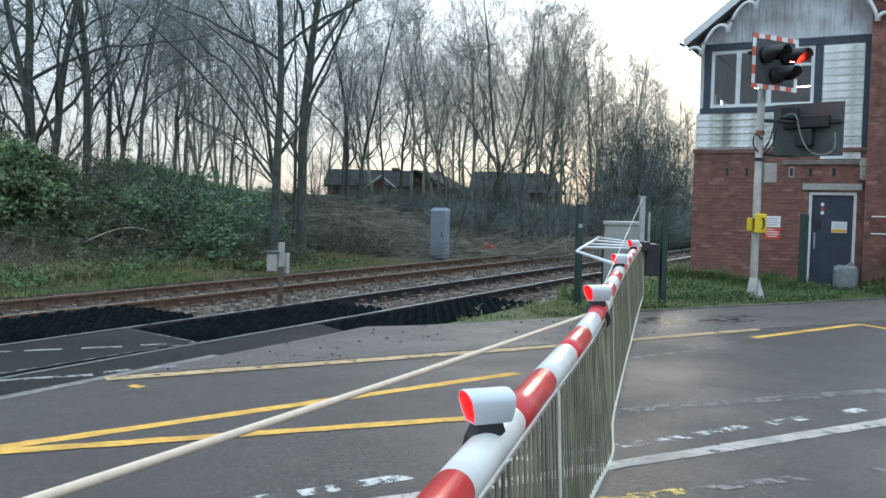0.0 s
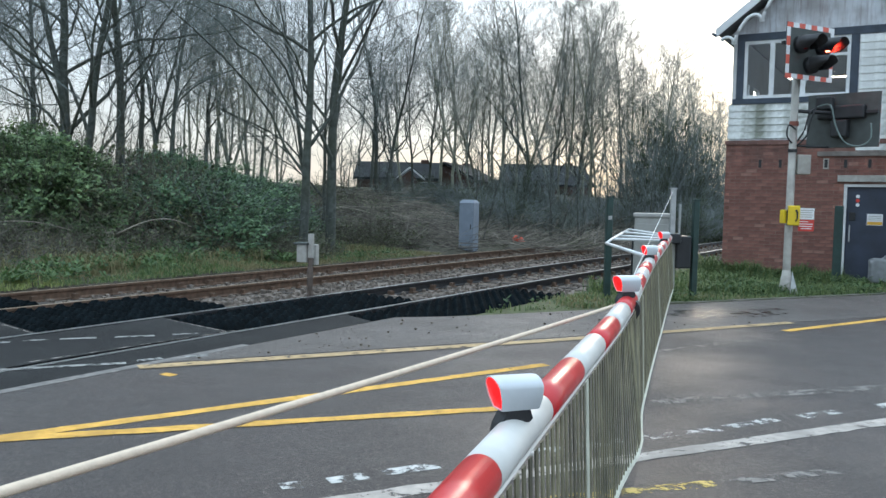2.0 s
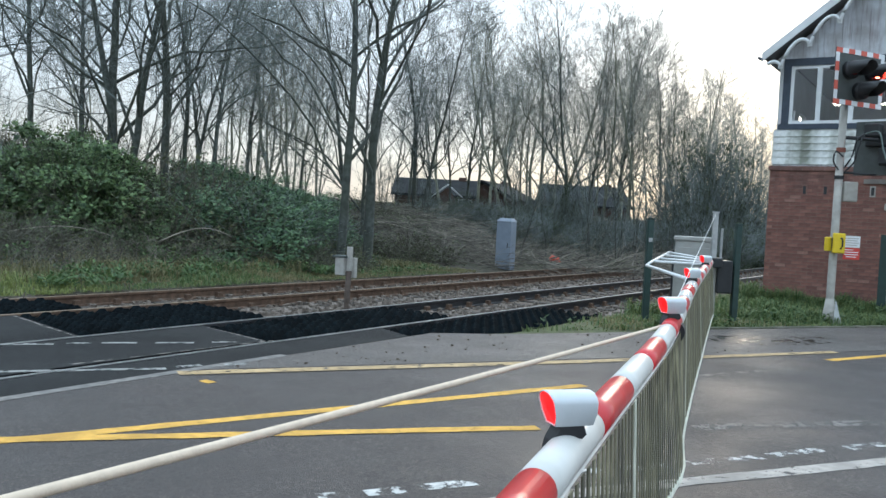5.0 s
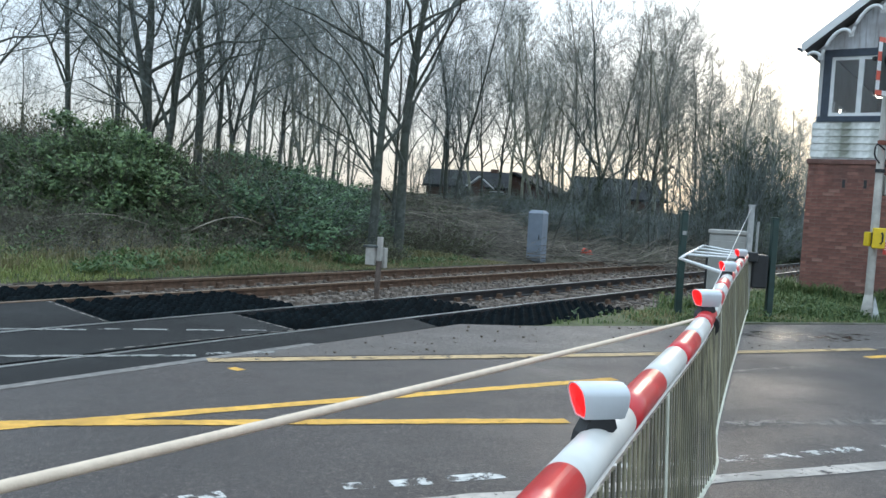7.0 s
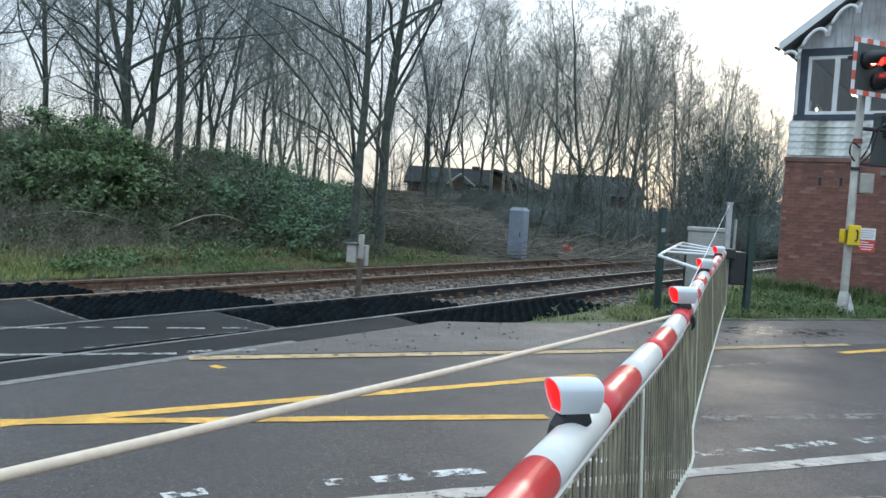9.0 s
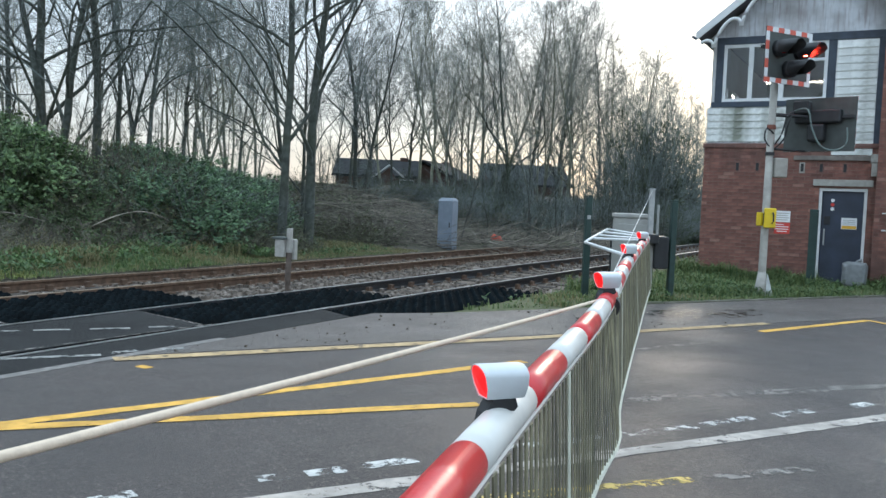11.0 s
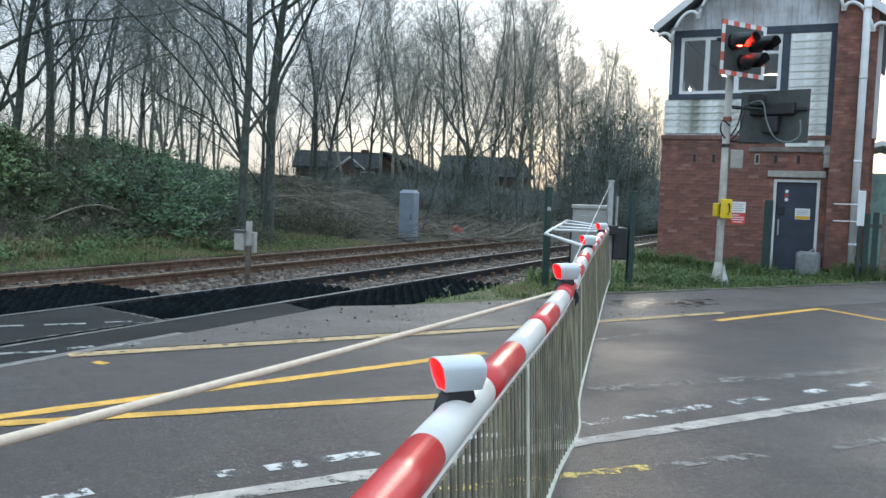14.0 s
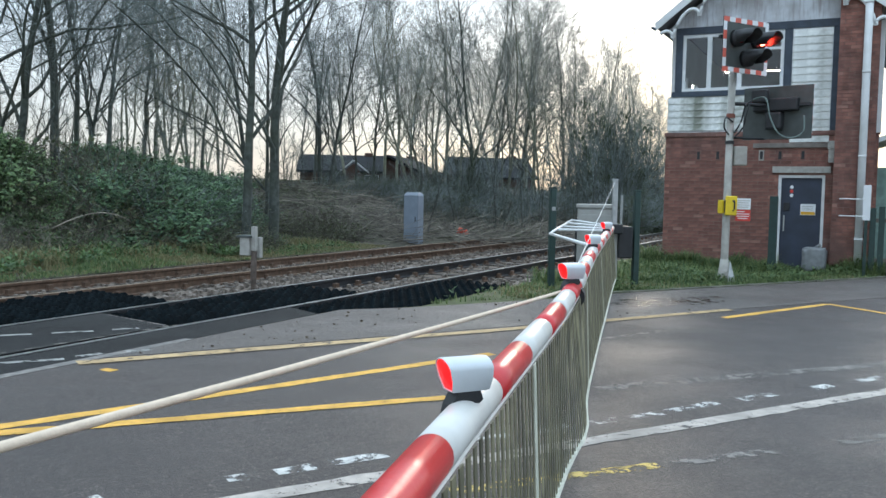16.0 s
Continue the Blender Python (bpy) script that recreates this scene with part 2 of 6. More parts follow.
gz.inputs["Scale"].default_value, gz.inputs["Detail"].default_value = 1.0, 5
gl.new(gm.outputs[0], gz.inputs["Vector"])
gr = gn.new("ShaderNodeValToRGB")
gr.color_ramp.elements[0].position, gr.color_ramp.elements[1].position = 0.5, 0.72
gr.color_ramp.elements[1].color = (0.75, 0.75, 0.75, 1)
gl.new(gz.outputs[0], gr.inputs[0])
gx = gn.new("ShaderNodeMixRGB")
gx.inputs[2].default_value = (0.25, 0.20, 0.20, 1)
gl.new(gr.outputs[0], gx.inputs[0])
gb = gn["Principled BSDF"]
gl.new(gb.inputs["Base Color"].links[0].from_socket, gx.inputs[1])
gl.new(gx.outputs[0], gb.inputs["Base Color"])
m_navy = mat("navy_timber", (0.04, 0.055, 0.08), 0.55, var=0.25, scale=6, bump=0.2)
m_door = mat("navy_door_paint", (0.032, 0.042, 0.068), 0.5, var=0.25, scale=3, bump=0.15)
m_trim = mat("white_trim", (0.72, 0.73, 0.74), 0.55, var=0.08, scale=5, bump=0.1, stain=(0.5, 0.5, 0.48), samt=0.4)
m_slate = mat("slate", (0.10, 0.105, 0.12), 0.6, var=0.35, scale=5, bump=0.4, bscale=12)
m_conc = mat("weathered_concrete", (0.42, 0.40, 0.37), 0.9, var=0.2, scale=10, bump=0.4, stain=(0.26, 0.25, 0.22))
m_grey = mat("grey_steel_cabinet", (0.22, 0.26, 0.32), 0.5, var=0.12, scale=4, bump=0.08, stain=(0.13, 0.15, 0.17), samt=0.5)
m_lgrey = mat("light_grey_cabinet", (0.35, 0.345, 0.325), 0.55, var=0.12, scale=4, bump=0.08, stain=(0.25, 0.25, 0.23), samt=0.5)
m_galv = mat("galvanised_steel", (0.42, 0.43, 0.43), 0.5, 0.6, var=0.2, scale=9, bump=0.1)
m_post = mat("grey_signal_post", (0.38, 0.36, 0.325), 0.6, 0.2, var=0.2, scale=7, bump=0.15, stain=(0.22, 0.2, 0.18))
m_green = mat("dark_green_steel", (0.018, 0.045, 0.04), 0.5, var=0.25, scale=8, bump=0.1)
m_red = mat("red_boom_film", (0.62, 0.02, 0.026), 0.3, var=0.12, scale=7, bump=0.05, stain=(0.42, 0.03, 0.03), samt=0.4)
m_bwhite = mat("white_boom_film", (0.63, 0.61, 0.58), 0.38, var=0.08, scale=7, bump=0.05, stain=(0.52, 0.52, 0.50), sscale=3, samt=0.45)
m_lampcase = mat("white_lamp_case", (0.58, 0.61, 0.64), 0.5, var=0.07, scale=8, bump=0.05)
m_skirt = mat("grubby_skirt_slat", (0.195, 0.178, 0.108), 0.55, 0.0, var=0.5, scale=7, bump=0.15, stain=(0.06, 0.06, 0.04), sscale=2.2, samt=0.6, rand=0.35)
m_skirtwhite = mat("cream_skirt_strip", (0.55, 0.55, 0.46), 0.6, var=0.2, scale=9, bump=0.1)
m_rope = mat("cream_stay_rope", (0.68, 0.55, 0.43), 0.85, var=0.08, scale=40, bump=0.2, bscale=220)
m_blackp = mat("black_plastic", (0.02, 0.021, 0.024), 0.55, var=0.25, scale=8, bump=0.1)
m_dgrey = mat("dark_grey_board", (0.07, 0.08, 0.078), 0.6, var=0.2, scale=6, bump=0.1, stain=(0.045, 0.05, 0.048))
m_cable = mat("grey_green_cable", (0.12, 0.16, 0.15), 0.6, var=0.2, bump=0.1)
m_lens = mat("red_boom_lens", (0.9, 0.006, 0.008), 0.3, var=0.1, scale=60, bump=0.2, bscale=250, emit=1.2)
m_glow = mat("lit_red_lamp", (1.0, 0.05, 0.03), 0.3, var=0.05, bump=0, emit=120.0)
m_hoodred = mat("dark_red_lens", (0.22, 0.012, 0.012), 0.25, var=0.1, bump=0)
m_yel = mat("yellow_phone_case", (0.75, 0.52, 0.02), 0.45, var=0.1, scale=8, bump=0.05)
m_signw = mat("white_sign", (0.75, 0.76, 0.78), 0.4, var=0.05, bump=0)
m_signr = mat("red_sign", (0.60, 0.05, 0.04), 0.4, var=0.08, bump=0)
m_film = mat("faded_red_film", (0.68, 0.12, 0.08), 0.45, var=0.12, bump=0)
m_signo = mat("orange_sign", (0.75, 0.40, 0.04), 0.45, var=0.08, bump=0)
m_orange = mat("orange_plastic", (0.65, 0.06, 0.02), 0.6, var=0.2, bump=0.1)
m_bark = mat("grey_bark", (0.078, 0.088, 0.079), 0.95, var=0.45, scale=7, bump=0.8, bscale=18, stain=(0.07, 0.08, 0.05), sscale=1.2, rand=0.2)
m_bark_pale = mat("pale_bark", (0.28, 0.285, 0.22), 0.95, var=0.4, scale=6, bump=0.7, bscale=16, stain=(0.09, 0.10, 0.07), sscale=1.0, rand=0.25)
m_twig = mat("twigs", (0.18, 0.205, 0.20), 0.95, var=0.35, scale=3, bump=0, rand=0.2)
m_twig_pale = mat("pale_twigs", (0.30, 0.305, 0.27), 0.95, var=0.35, scale=3, bump=0, rand=0.25)
m_stick = mat("cut_branches", (0.165, 0.145, 0.12), 0.95, var=0.8, scale=2.5, bump=0.3)
m_stick_pale = mat("pale_peeled_branches", (0.30, 0.265, 0.22), 0.9, var=0.5, scale=3, bump=0.2)
m_thicket = mat("brown_thicket_stems", (0.125, 0.118, 0.09), 0.95, var=0.6, scale=2.0, bump=0, rand=0.2)
m_laurel = leafy("laurel_leaves", (0.02, 0.05, 0.02), (0.19, 0.28, 0.12))
m_lime = leafy("lime_grass_blades", (0.09, 0.13, 0.03), (0.26, 0.28, 0.10), 0.6)
m_ivy = leafy("ivy_leaves", (0.02, 0.058, 0.03), (0.18, 0.30, 0.15))
m_bramble = leafy("bramble_leaves", (0.045, 0.07, 0.034), (0.17, 0.18, 0.09), 0.6)
m_conifer = leafy("conifer_leaves", (0.03, 0.045, 0.025), (0.08, 0.10, 0.055), 0.7)
m_grass = leafy("grass_blades", (0.045, 0.095, 0.032), (0.18, 0.22, 0.085), 0.6)
m_weed = leafy("weed_leaves", (0.035, 0.08, 0.028), (0.13, 0.20, 0.07), 0.6)
m_drygrass = leafy("dry_grass_blades", (0.14, 0.14, 0.055), (0.30, 0.26, 0.14), 0.7)
m_house = mat("house_brick", (0.10, 0.058, 0.046), 0.9, var=0.2, scale=2, bump=0.2)
m_tiles = mat("roof_tiles", (0.036, 0.038, 0.04), 0.95, spec=0.15, var=0.3, scale=3, bump=0.4, bscale=8)
m_dkwood = mat("grey_fence_timber", (0.15, 0.13, 0.11), 0.9, var=0.3, scale=8, bump=0.4, rand=0.15)
m_bag = mat("grey_plastic_sack", (0.20, 0.21, 0.22), 0.5, var=0.2, scale=9, bump=0.3, bscale=15)
m_interior = mat("dim_interior_paint", (0.30, 0.31, 0.31), 0.8, var=0.1, bump=0)
m_kerb = mat("mossy_kerb", (0.13, 0.12, 0.095), 0.9, var=0.4, scale=8, bump=0.5, stain=(0.06, 0.07, 0.035), sscale=2.0, samt=0.8, rand=0.15)
m_puddle = worn_paint("wet_asphalt", (0.028, 0.024, 0.022), ASPH, 0.53, 5.0)
m_puddle.node_tree.nodes["Principled BSDF"].inputs["Roughness"].default_value = 0.22
m_dull = worn_paint("dull_white_road_paint", (0.31, 0.305, 0.29), ASPH, 0.46, 8)
m_mortar = mat("sooty_mortar", (0.23, 0.15, 0.125), 0.95, var=0.4, scale=4, bump=0.3, stain=(0.11, 0.06, 0.055), sscale=0.8, samt=0.8)


def glass(name):
    m = bpy.data.materials.new(name)
    m.use_nodes = True
    n, l = m.node_tree.nodes, m.node_tree.links
    b = n["Principled BSDF"]
    b.inputs["Base Color"].default_value = (0.9, 0.93, 0.95, 1)
    b.inputs["Roughness"].default_value = 0.04
    b.inputs["Transmission Weight"].default_value = 1.0
    b.inputs["IOR"].default_value = 1.45
    return m


m_glass = glass("window_glass")

# ---- mesh building ----


class Mesh:
    """Vertices and faces gathered into one mesh."""

    def __init__(self):
        self.v, self.f = [], []

    def add(self, vs, fs):
        k = len(self.v)
        self.v.extend(tuple(p) for p in vs)
        self.f.extend(tuple(i + k for i in q) for q in fs)
        return self

    def box(self, x0, x1, y0, y1, z0, z1, c=0.0, m=None):
        """A box, with its edges along all sides cut by c."""
        if c <= 0:
            vs = [(x, y, z) for z in (z0, z1) for y in (y0, y1) for x in (x0, x1)]
            fs = [(0, 2, 3, 1), (4, 5, 7, 6), (0, 1, 5, 4), (2, 6, 7, 3), (0, 4, 6, 2), (1, 3, 7, 5)]
        else:
            b = bmesh.new()
            bmesh.ops.create_cube(b, size=1)
            for p in b.verts:
                p.co = Vector((x0 + (p.co.x + 0.5) * (x1 - x0), y0 + (p.co.y + 0.5) * (y1 - y0), z0 + (p.co.z + 0.5) * (z1 - z0)))
            bmesh.ops.bevel(b, geom=b.edges[:], offset=c, segments=2, profile=0.5, affect="EDGES")
            b.verts.index_update()
            vs = [p.co.copy() for p in b.verts]
            fs = [[p.index for p in q.verts] for q in b.faces]
            b.free()
        if m is not None:
            vs = [m @ Vector(p) for p in vs]
        return self.add(vs, fs)

    def tube(self, pts, rs, n=8, cap=True):
        """A round bar along points, with a radius at each."""
        pts = [Vector(p) for p in pts]
        if not isinstance(rs, (list, tuple)):
            rs = [rs] * len(pts)
        vs, fs = [], []
        for i, p in enumerate(pts):
            d = (pts[min(i + 1, len(pts) - 1)] - pts[max(i - 1, 0)]).normalized()
            a = d.cross(Vector((0, 0, 1))) if abs(d.z) < 0.9 else d.cross(Vector((1, 0, 0)))
            a.normalize()
            b = d.cross(a)
            for j in range(n):
                q = 2 * math.pi * j / n
                vs.append(p + (a * math.cos(q) + b * math.sin(q)) * rs[i])
        for i in range(len(pts) - 1):
            for j in range(n):
                fs.append((i * n + j, i * n + (j + 1) % n, (i + 1) * n + (j + 1) % n, (i + 1) * n + j))
        if cap:
            fs.append(tuple(range(n - 1, -1, -1)))
            fs.append(tuple(range((len(pts) - 1) * n, len(pts) * n)))
        return self.add(vs, fs)

    def prism(self, outline, a, b, m=None):
        """An outline of (x, z) drawn out along y from a to b."""
        n = len(outline)
        vs = [(x, a, z) for x, z in outline] + [(x, b, z) for x, z in outline]
        if m is not None:
            vs = [m @ Vector(p) for p in vs]
        fs = [tuple(range(n)), tuple(range(2 * n - 1, n - 1, -1))] + [(i + n, (i + 1) % n + n, (i + 1) % n, i) for i in range(n)]
        return self.add(vs, fs)

    def data(self, name, smooth=False, material=None):
        me = bpy.data.meshes.new(name)
        me.from_pydata([tuple(p) for p in self.v], [], self.f)
        me.update()
        if smooth:
            me.polygons.foreach_set("use_smooth", [True] * len(me.polygons))
        if material:
            me.materials.append(material)
        b = bmesh.new()
        b.from_mesh(me)
        if len(b.faces) < 20000:
            bmesh.ops.recalc_face_normals(b, faces=b.faces[:])
            b.to_mesh(me)
        b.free()
        return me


def part(name, me, material, parent, label="", smooth=False):
    ob = new(name, me.data(name, smooth, material) if isinstance(me, Mesh) else me)
    ob.parent = parent
    if label:
        tagged(ob, label)
    return ob


def thing(name, m, label, category, group="", kind=""):
    ob = new(name)
    ob.empty_display_size = 0.1
    ob.matrix_basis = m
    return tagged(ob, label, category, group, kind)


def solid(name, me, material, m, label, category, group="", kind="", smooth=False):
    ob = new(name, me.data(name, smooth, material))
    ob.matrix_basis = m
    return tagged(ob, label, category, group, kind)


# The tracks run along local y, with x to the right of them; the road runs along local x.
TRACK = pose(0, 0, 0, 0, 0, -28.0)
ROAD = pose(0, 0, 0, 0, 0, 29.5)

# ---- ground ----
RAILS = (-6.55, -8.05, -10.02, -11.52)


def bank(x, y):
    """Height of the ground in the track's frame: level by the line, then a bank that rises behind the far track."""
    w = -x
    t = min(1, max(0, (w - 14.0) / 13.0))
    h = 2.1 * t * t * (3 - 2 * t)
    if t > 0:
        h += 0.35 * t * noise.noise(Vector((x * 0.22, y * 0.22, 0))) + 0.12 * t * noise.noise(Vector((x * 0.9, y * 0.9, 3)))
    return h


def ground():
    me = Mesh()
    xs = [-900, -300, -120, -80, -60] + [-45 + i * 1.0 for i in range(33)] + [-12.4, -5.4, 0, 10, 40, 120, 400, 900]
    ys = [-600, -200, -60, -20, -8] + [-4 + i * 1.4 for i in range(60)] + [84, 100, 130, 200, 400, 900]
    for y in ys:
        for x in xs:
            z = bank(x, y) - 0.035
            if -12.5 < x < -5.3:
                z = -0.22
            me.v.append((x, y, z))
    n = len(xs)
    for j in range(len(ys) - 1):
        for i in range(n - 1):
            me.f.append((j * n + i, j * n + i + 1, (j + 1) * n + i + 1, (j + 1) * n + i))
    solid("ground", me, m_soil, TRACK, "earth bank with leaf litter beyond the railway", "ground", kind="structure", smooth=True)


ground()


def slab(name, outline, z0, z1, material, m, label, category):
    """A flat slab with an outline of (x, y)."""
    me = Mesh()
    n = len(outline)
    me.add([(x, y, z0) for x, y in outline] + [(x, y, z1) for x, y in outline],
           [tuple(range(n - 1, -1, -1)), tuple(range(n, 2 * n))] + [(i, (i + 1) % n, (i + 1) % n + n, i + n) for i in range(n)])
    return solid(name, me, material, m, label, category, kind="structure")


# Asphalt up to the near rail's panel; beyond it the footway.
def cut(x_road, w):
    """Road-frame y at which the line w left of the track's axis is met."""
    return (w - x_road * -0.5373) / 0.8434


slab("road", [(-25, -14), (60, -14), (60, 7.75), (1.26, 7.75), (-25, cut(-25, 5.86))], -0.3, 0.0, m_road, ROAD,
     "worn grey asphalt road with yellow box markings", "road")
slab("pavement", [(1.26, 7.75), (60, 7.75), (60, 9.78), (8.4, 9.78), (7.6, 9.62), (5.3, 9.6), (4.45, 9.75)], -0.3, 0.004, m_path, ROAD,
     "pale worn asphalt footway beside the road", "footway")
# near panel of the crossing, between the road and the first rail, then the panels between the rails
slab("crossing_panel_1", [(-5.87, -20), (-5.87, 8.55), (-6.5, 8.85), (-6.5, -20)], -0.3, 0.002, m_deck, TRACK, "dark asphalt panel beside the near rail", "crossing panel")
slab("crossing_panel_2", [(-6.66, -20), (-6.66, 6.93), (-7.96, 7.2), (-7.96, -20)], -0.3, 0.003, m_deck, TRACK, "dark asphalt crossing panel between the rails", "crossing panel")
slab("crossing_panel_3", [(-8.10, -20), (-8.10, 5.65), (-9.92, 6.05), (-9.92, -20)], -0.3, 0.001, m_deck, TRACK, "grey asphalt strip between the two tracks", "crossing panel")
slab("crossing_panel_4", [(-10.1, -20), (-10.1, 3.3), (-11.44, 3.6), (-11.44, -20)], -0.3, 0.002, m_deck, TRACK, "dark asphalt crossing panel between the far rails", "crossing panel")


def stripe(x0, y0, x1, y1, wid, material, label, name="road_marking", z=0.0032):
    """A painted line between two points of the plan, with an uneven outline."""
    a, b = Vector((x0, y0)), Vector((x1, y1))
    d = b - a
    ln = d.length
    d.normalize()
    p = Vector((-d.y, d.x))
    k = max(2, int(ln / 0.12))
    me = Mesh()
    vs = []
    for s in (-1, 1):
        for i in range(k + 1):
            q = a + d * (ln * i / k) + p * s * (wid / 2 + 0.012 * noise.noise(Vector((i * 0.7, s * 9, x0))) + 0.014 * noise.noise(Vector((i * 2.3, s * 5, y0))))
            vs.append((q.x, q.y, z))
    fs = [(i, i + 1, k + 2 + i, k + 1 + i) for i in range(k)]
    me.add(vs, fs)
    return solid(name, me, material, pose(0, 0, 0), label, "road marking", kind="structure")


Y_LABEL, W_LABEL = "chipped yellow line painted on the asphalt", "worn white line painted on the asphalt"
stripe(-2.78, 7.17, 0.84, 9.195, 0.17, m_yellow_old, Y_LABEL, z=0.0075)
stripe(0.85, 9.2, 4.15, 11.22, 0.15, m_yellow_old, Y_LABEL, z=0.0075)
stripe(-6.5, 1.95, 0.72, 7.85, 0.12, m_yellow, Y_LABEL)
stripe(-6.5, 3.52, 0.25, 6.12, 0.12, m_yellow, Y_LABEL, z=0.0048)
stripe(3.8, 10.46, 5.85, 12.03, 0.12, m_yellow, Y_LABEL)
stripe(5.85, 12.03, 6.75, 9.4, 0.1, m_yellow, Y_LABEL, z=0.0048)
stripe(-2.49, 6.96, -2.37, 6.89, 0.08, m_yellow, Y_LABEL)
for x0, y0, x1, y1 in ((-1.6, 3.92, -1.44, 4.05), (-0.92, 4.32, -0.78, 4.39), (-0.69, 4.43, -0.5, 4.54), (-0.42, 4.59, -0.14, 4.76), (0.2, 4.95, 0.6, 5.17), (0.72, 5.23, 1.0, 5.39), (1.1, 5.44, 1.37, 5.59),
                       (1.43, 5.62, 1.68, 5.75), (1.75, 5.8, 2.17, 6.06), (2.38, 6.16, 2.71, 6.35), (3.08, 6.55, 3.3, 6.68), (3.6, 6.85, 3.9, 7.02), (4.3, 7.25, 4.7, 7.48)):
    stripe(x0, y0, x1, y1, 0.10, m_white, "chipped white dash painted on the asphalt")
stripe(-3.4, 2.6, 9.03, 9.45, 0.135, m_solid, W_LABEL)
stripe(1.4, 4.63, 2.1, 4.9, 0.09, m_white_old, W_LABEL)
stripe(2.55, 5.05, 3.6, 5.55, 0.10, m_white_old, W_LABEL)
stripe(1.4, 6.47, 4.8, 7.8, 0.15, m_white_old, "faint worn white line on the asphalt")
stripe(1.87, 8.72, 3.1, 9.62, 0.09, m_white_old, "faint worn white line on the asphalt")
stripe(0.2, 4.17, 1.35, 4.62, 0.10, m_yellow_chip, Y_LABEL)
for x0, y0, x1, y1 in ((-5.6, 7.62, -4.44, 8.18), (-4.36, 8.27, -4.15, 8.37), (-4.07, 8.42, -3.76, 8.56), (-3.6, 8.63, -3.25, 8.79), (-3.1, 8.9, -2.87, 9.02), (-4.6, 6.5, -2.95, 7.33), (-2.91, 7.42, -2.74, 7.6), (-2.55, 7.69, -2.37, 7.8)):
    stripe(x0, y0, x1, y1, 0.085, m_dull, "chipped white dash beside the rails", z=0.0065)
for u0, w0, u1, w1 in ((6.9, 6.66, 7.17, 7.96), (5.6, 8.1, 6.0, 9.92), (7.0, 6.6, 4.6, 6.72)):
    stripe(0.469 * u0 - 0.883 * w0, 0.883 * u0 + 0.469 * w0, 0.469 * u1 - 0.883 * w1, 0.883 * u1 + 0.469 * w1, 0.03, m_white_old, "pale worn edge of a crossing panel", z=0.0065)


slab("edging_strip", [(-5.82, -20), (-5.82, 6.4), (-5.93, 6.4), (-5.93, -20)], -0.2, 0.006, mat("pale_edging", (0.22, 0.2, 0.185), 0.85, var=0.4, scale=12, bump=0.4, stain=(0.1, 0.1, 0.1), sscale=4), TRACK,
     "pale worn concrete strip beside the crossing panel", "edging")


def debris():
    """Small stones scattered over the footway by the line."""
    me = Mesh()
    r = random.Random(15)
    for _ in range(260):
        a, b = 1.6 + 7 * r.random() ** 1.5, r.uniform(7.8, 9.6)
        if -0.5373 * a + 0.8434 * b > 5.8:
            continue
        s = 0.005 + 0.014 * r.random() ** 4
        x, y = 0.870 * a - 0.492 * b, 0.492 * a + 0.870 * b
        vs = [(x + i * s * r.uniform(0.5, 1), y + j * s * r.uniform(0.5, 1), 0.004 + (0 if k < 0 else s * r.uniform(0.7, 1.3))) for i in (-1, 1) for j in (-1, 1) for k in (-1, 1)]
        me.add(vs, [(0, 1, 3, 2), (4, 6, 7, 5), (0, 4, 5, 1), (2, 3, 7, 6), (0, 2, 6, 4), (1, 5, 7, 3)])
    solid("loose_stones", me, m_ballast, pose(0, 0, 0), "small dark stones strewn over the footway", "stones", kind="stuff")


debris()


def puddle():
    me = Mesh()
    n = 40
    vs = []
    for i in range(n):
        q = 2 * math.pi * i / n
        r = 1 + 0.45 * noise.noise(Vector((math.cos(q) * 1.7, math.sin(q) * 1.7, 2)))
        vs.append((1.05 * r * math.cos(q), 0.42 * r * math.sin(q), 0.0075))
    me.add(vs, [tuple(range(n))])
    solid("puddle", me, m_puddle, pose(3.6, 12.05, 0, 0, 0, 28), "shallow dark puddle on the footway", "puddle")


puddle()


def kerb():
    t = thing("kerb", ROAD, "low weathered concrete edging along the grass", "kerb", kind="structure")
    me = Mesh()
    me.box(0, 0.9, 0, 0.1, -0.2, 0.03, 0.012)
    d = me.data("kerb_stone", False, m_kerb)
    for i in range(40):
        k = part("kerb_stone", d, None, t)
        k.location = (8.4 + i * 0.91, 9.78 + 0.01 * random.uniform(-1, 1), random.uniform(-0.01, 0.004))


kerb()

# ---- tracks ----


def rail_outline():
    pts = [(0.07, -0.159), (0.07, -0.148), (0.012, -0.13), (0.01, -0.045), (0.035, -0.032), (0.035, -0.004), (0.028, 0.0)]
    return pts + [(-x, z) for x, z in reversed(pts)]


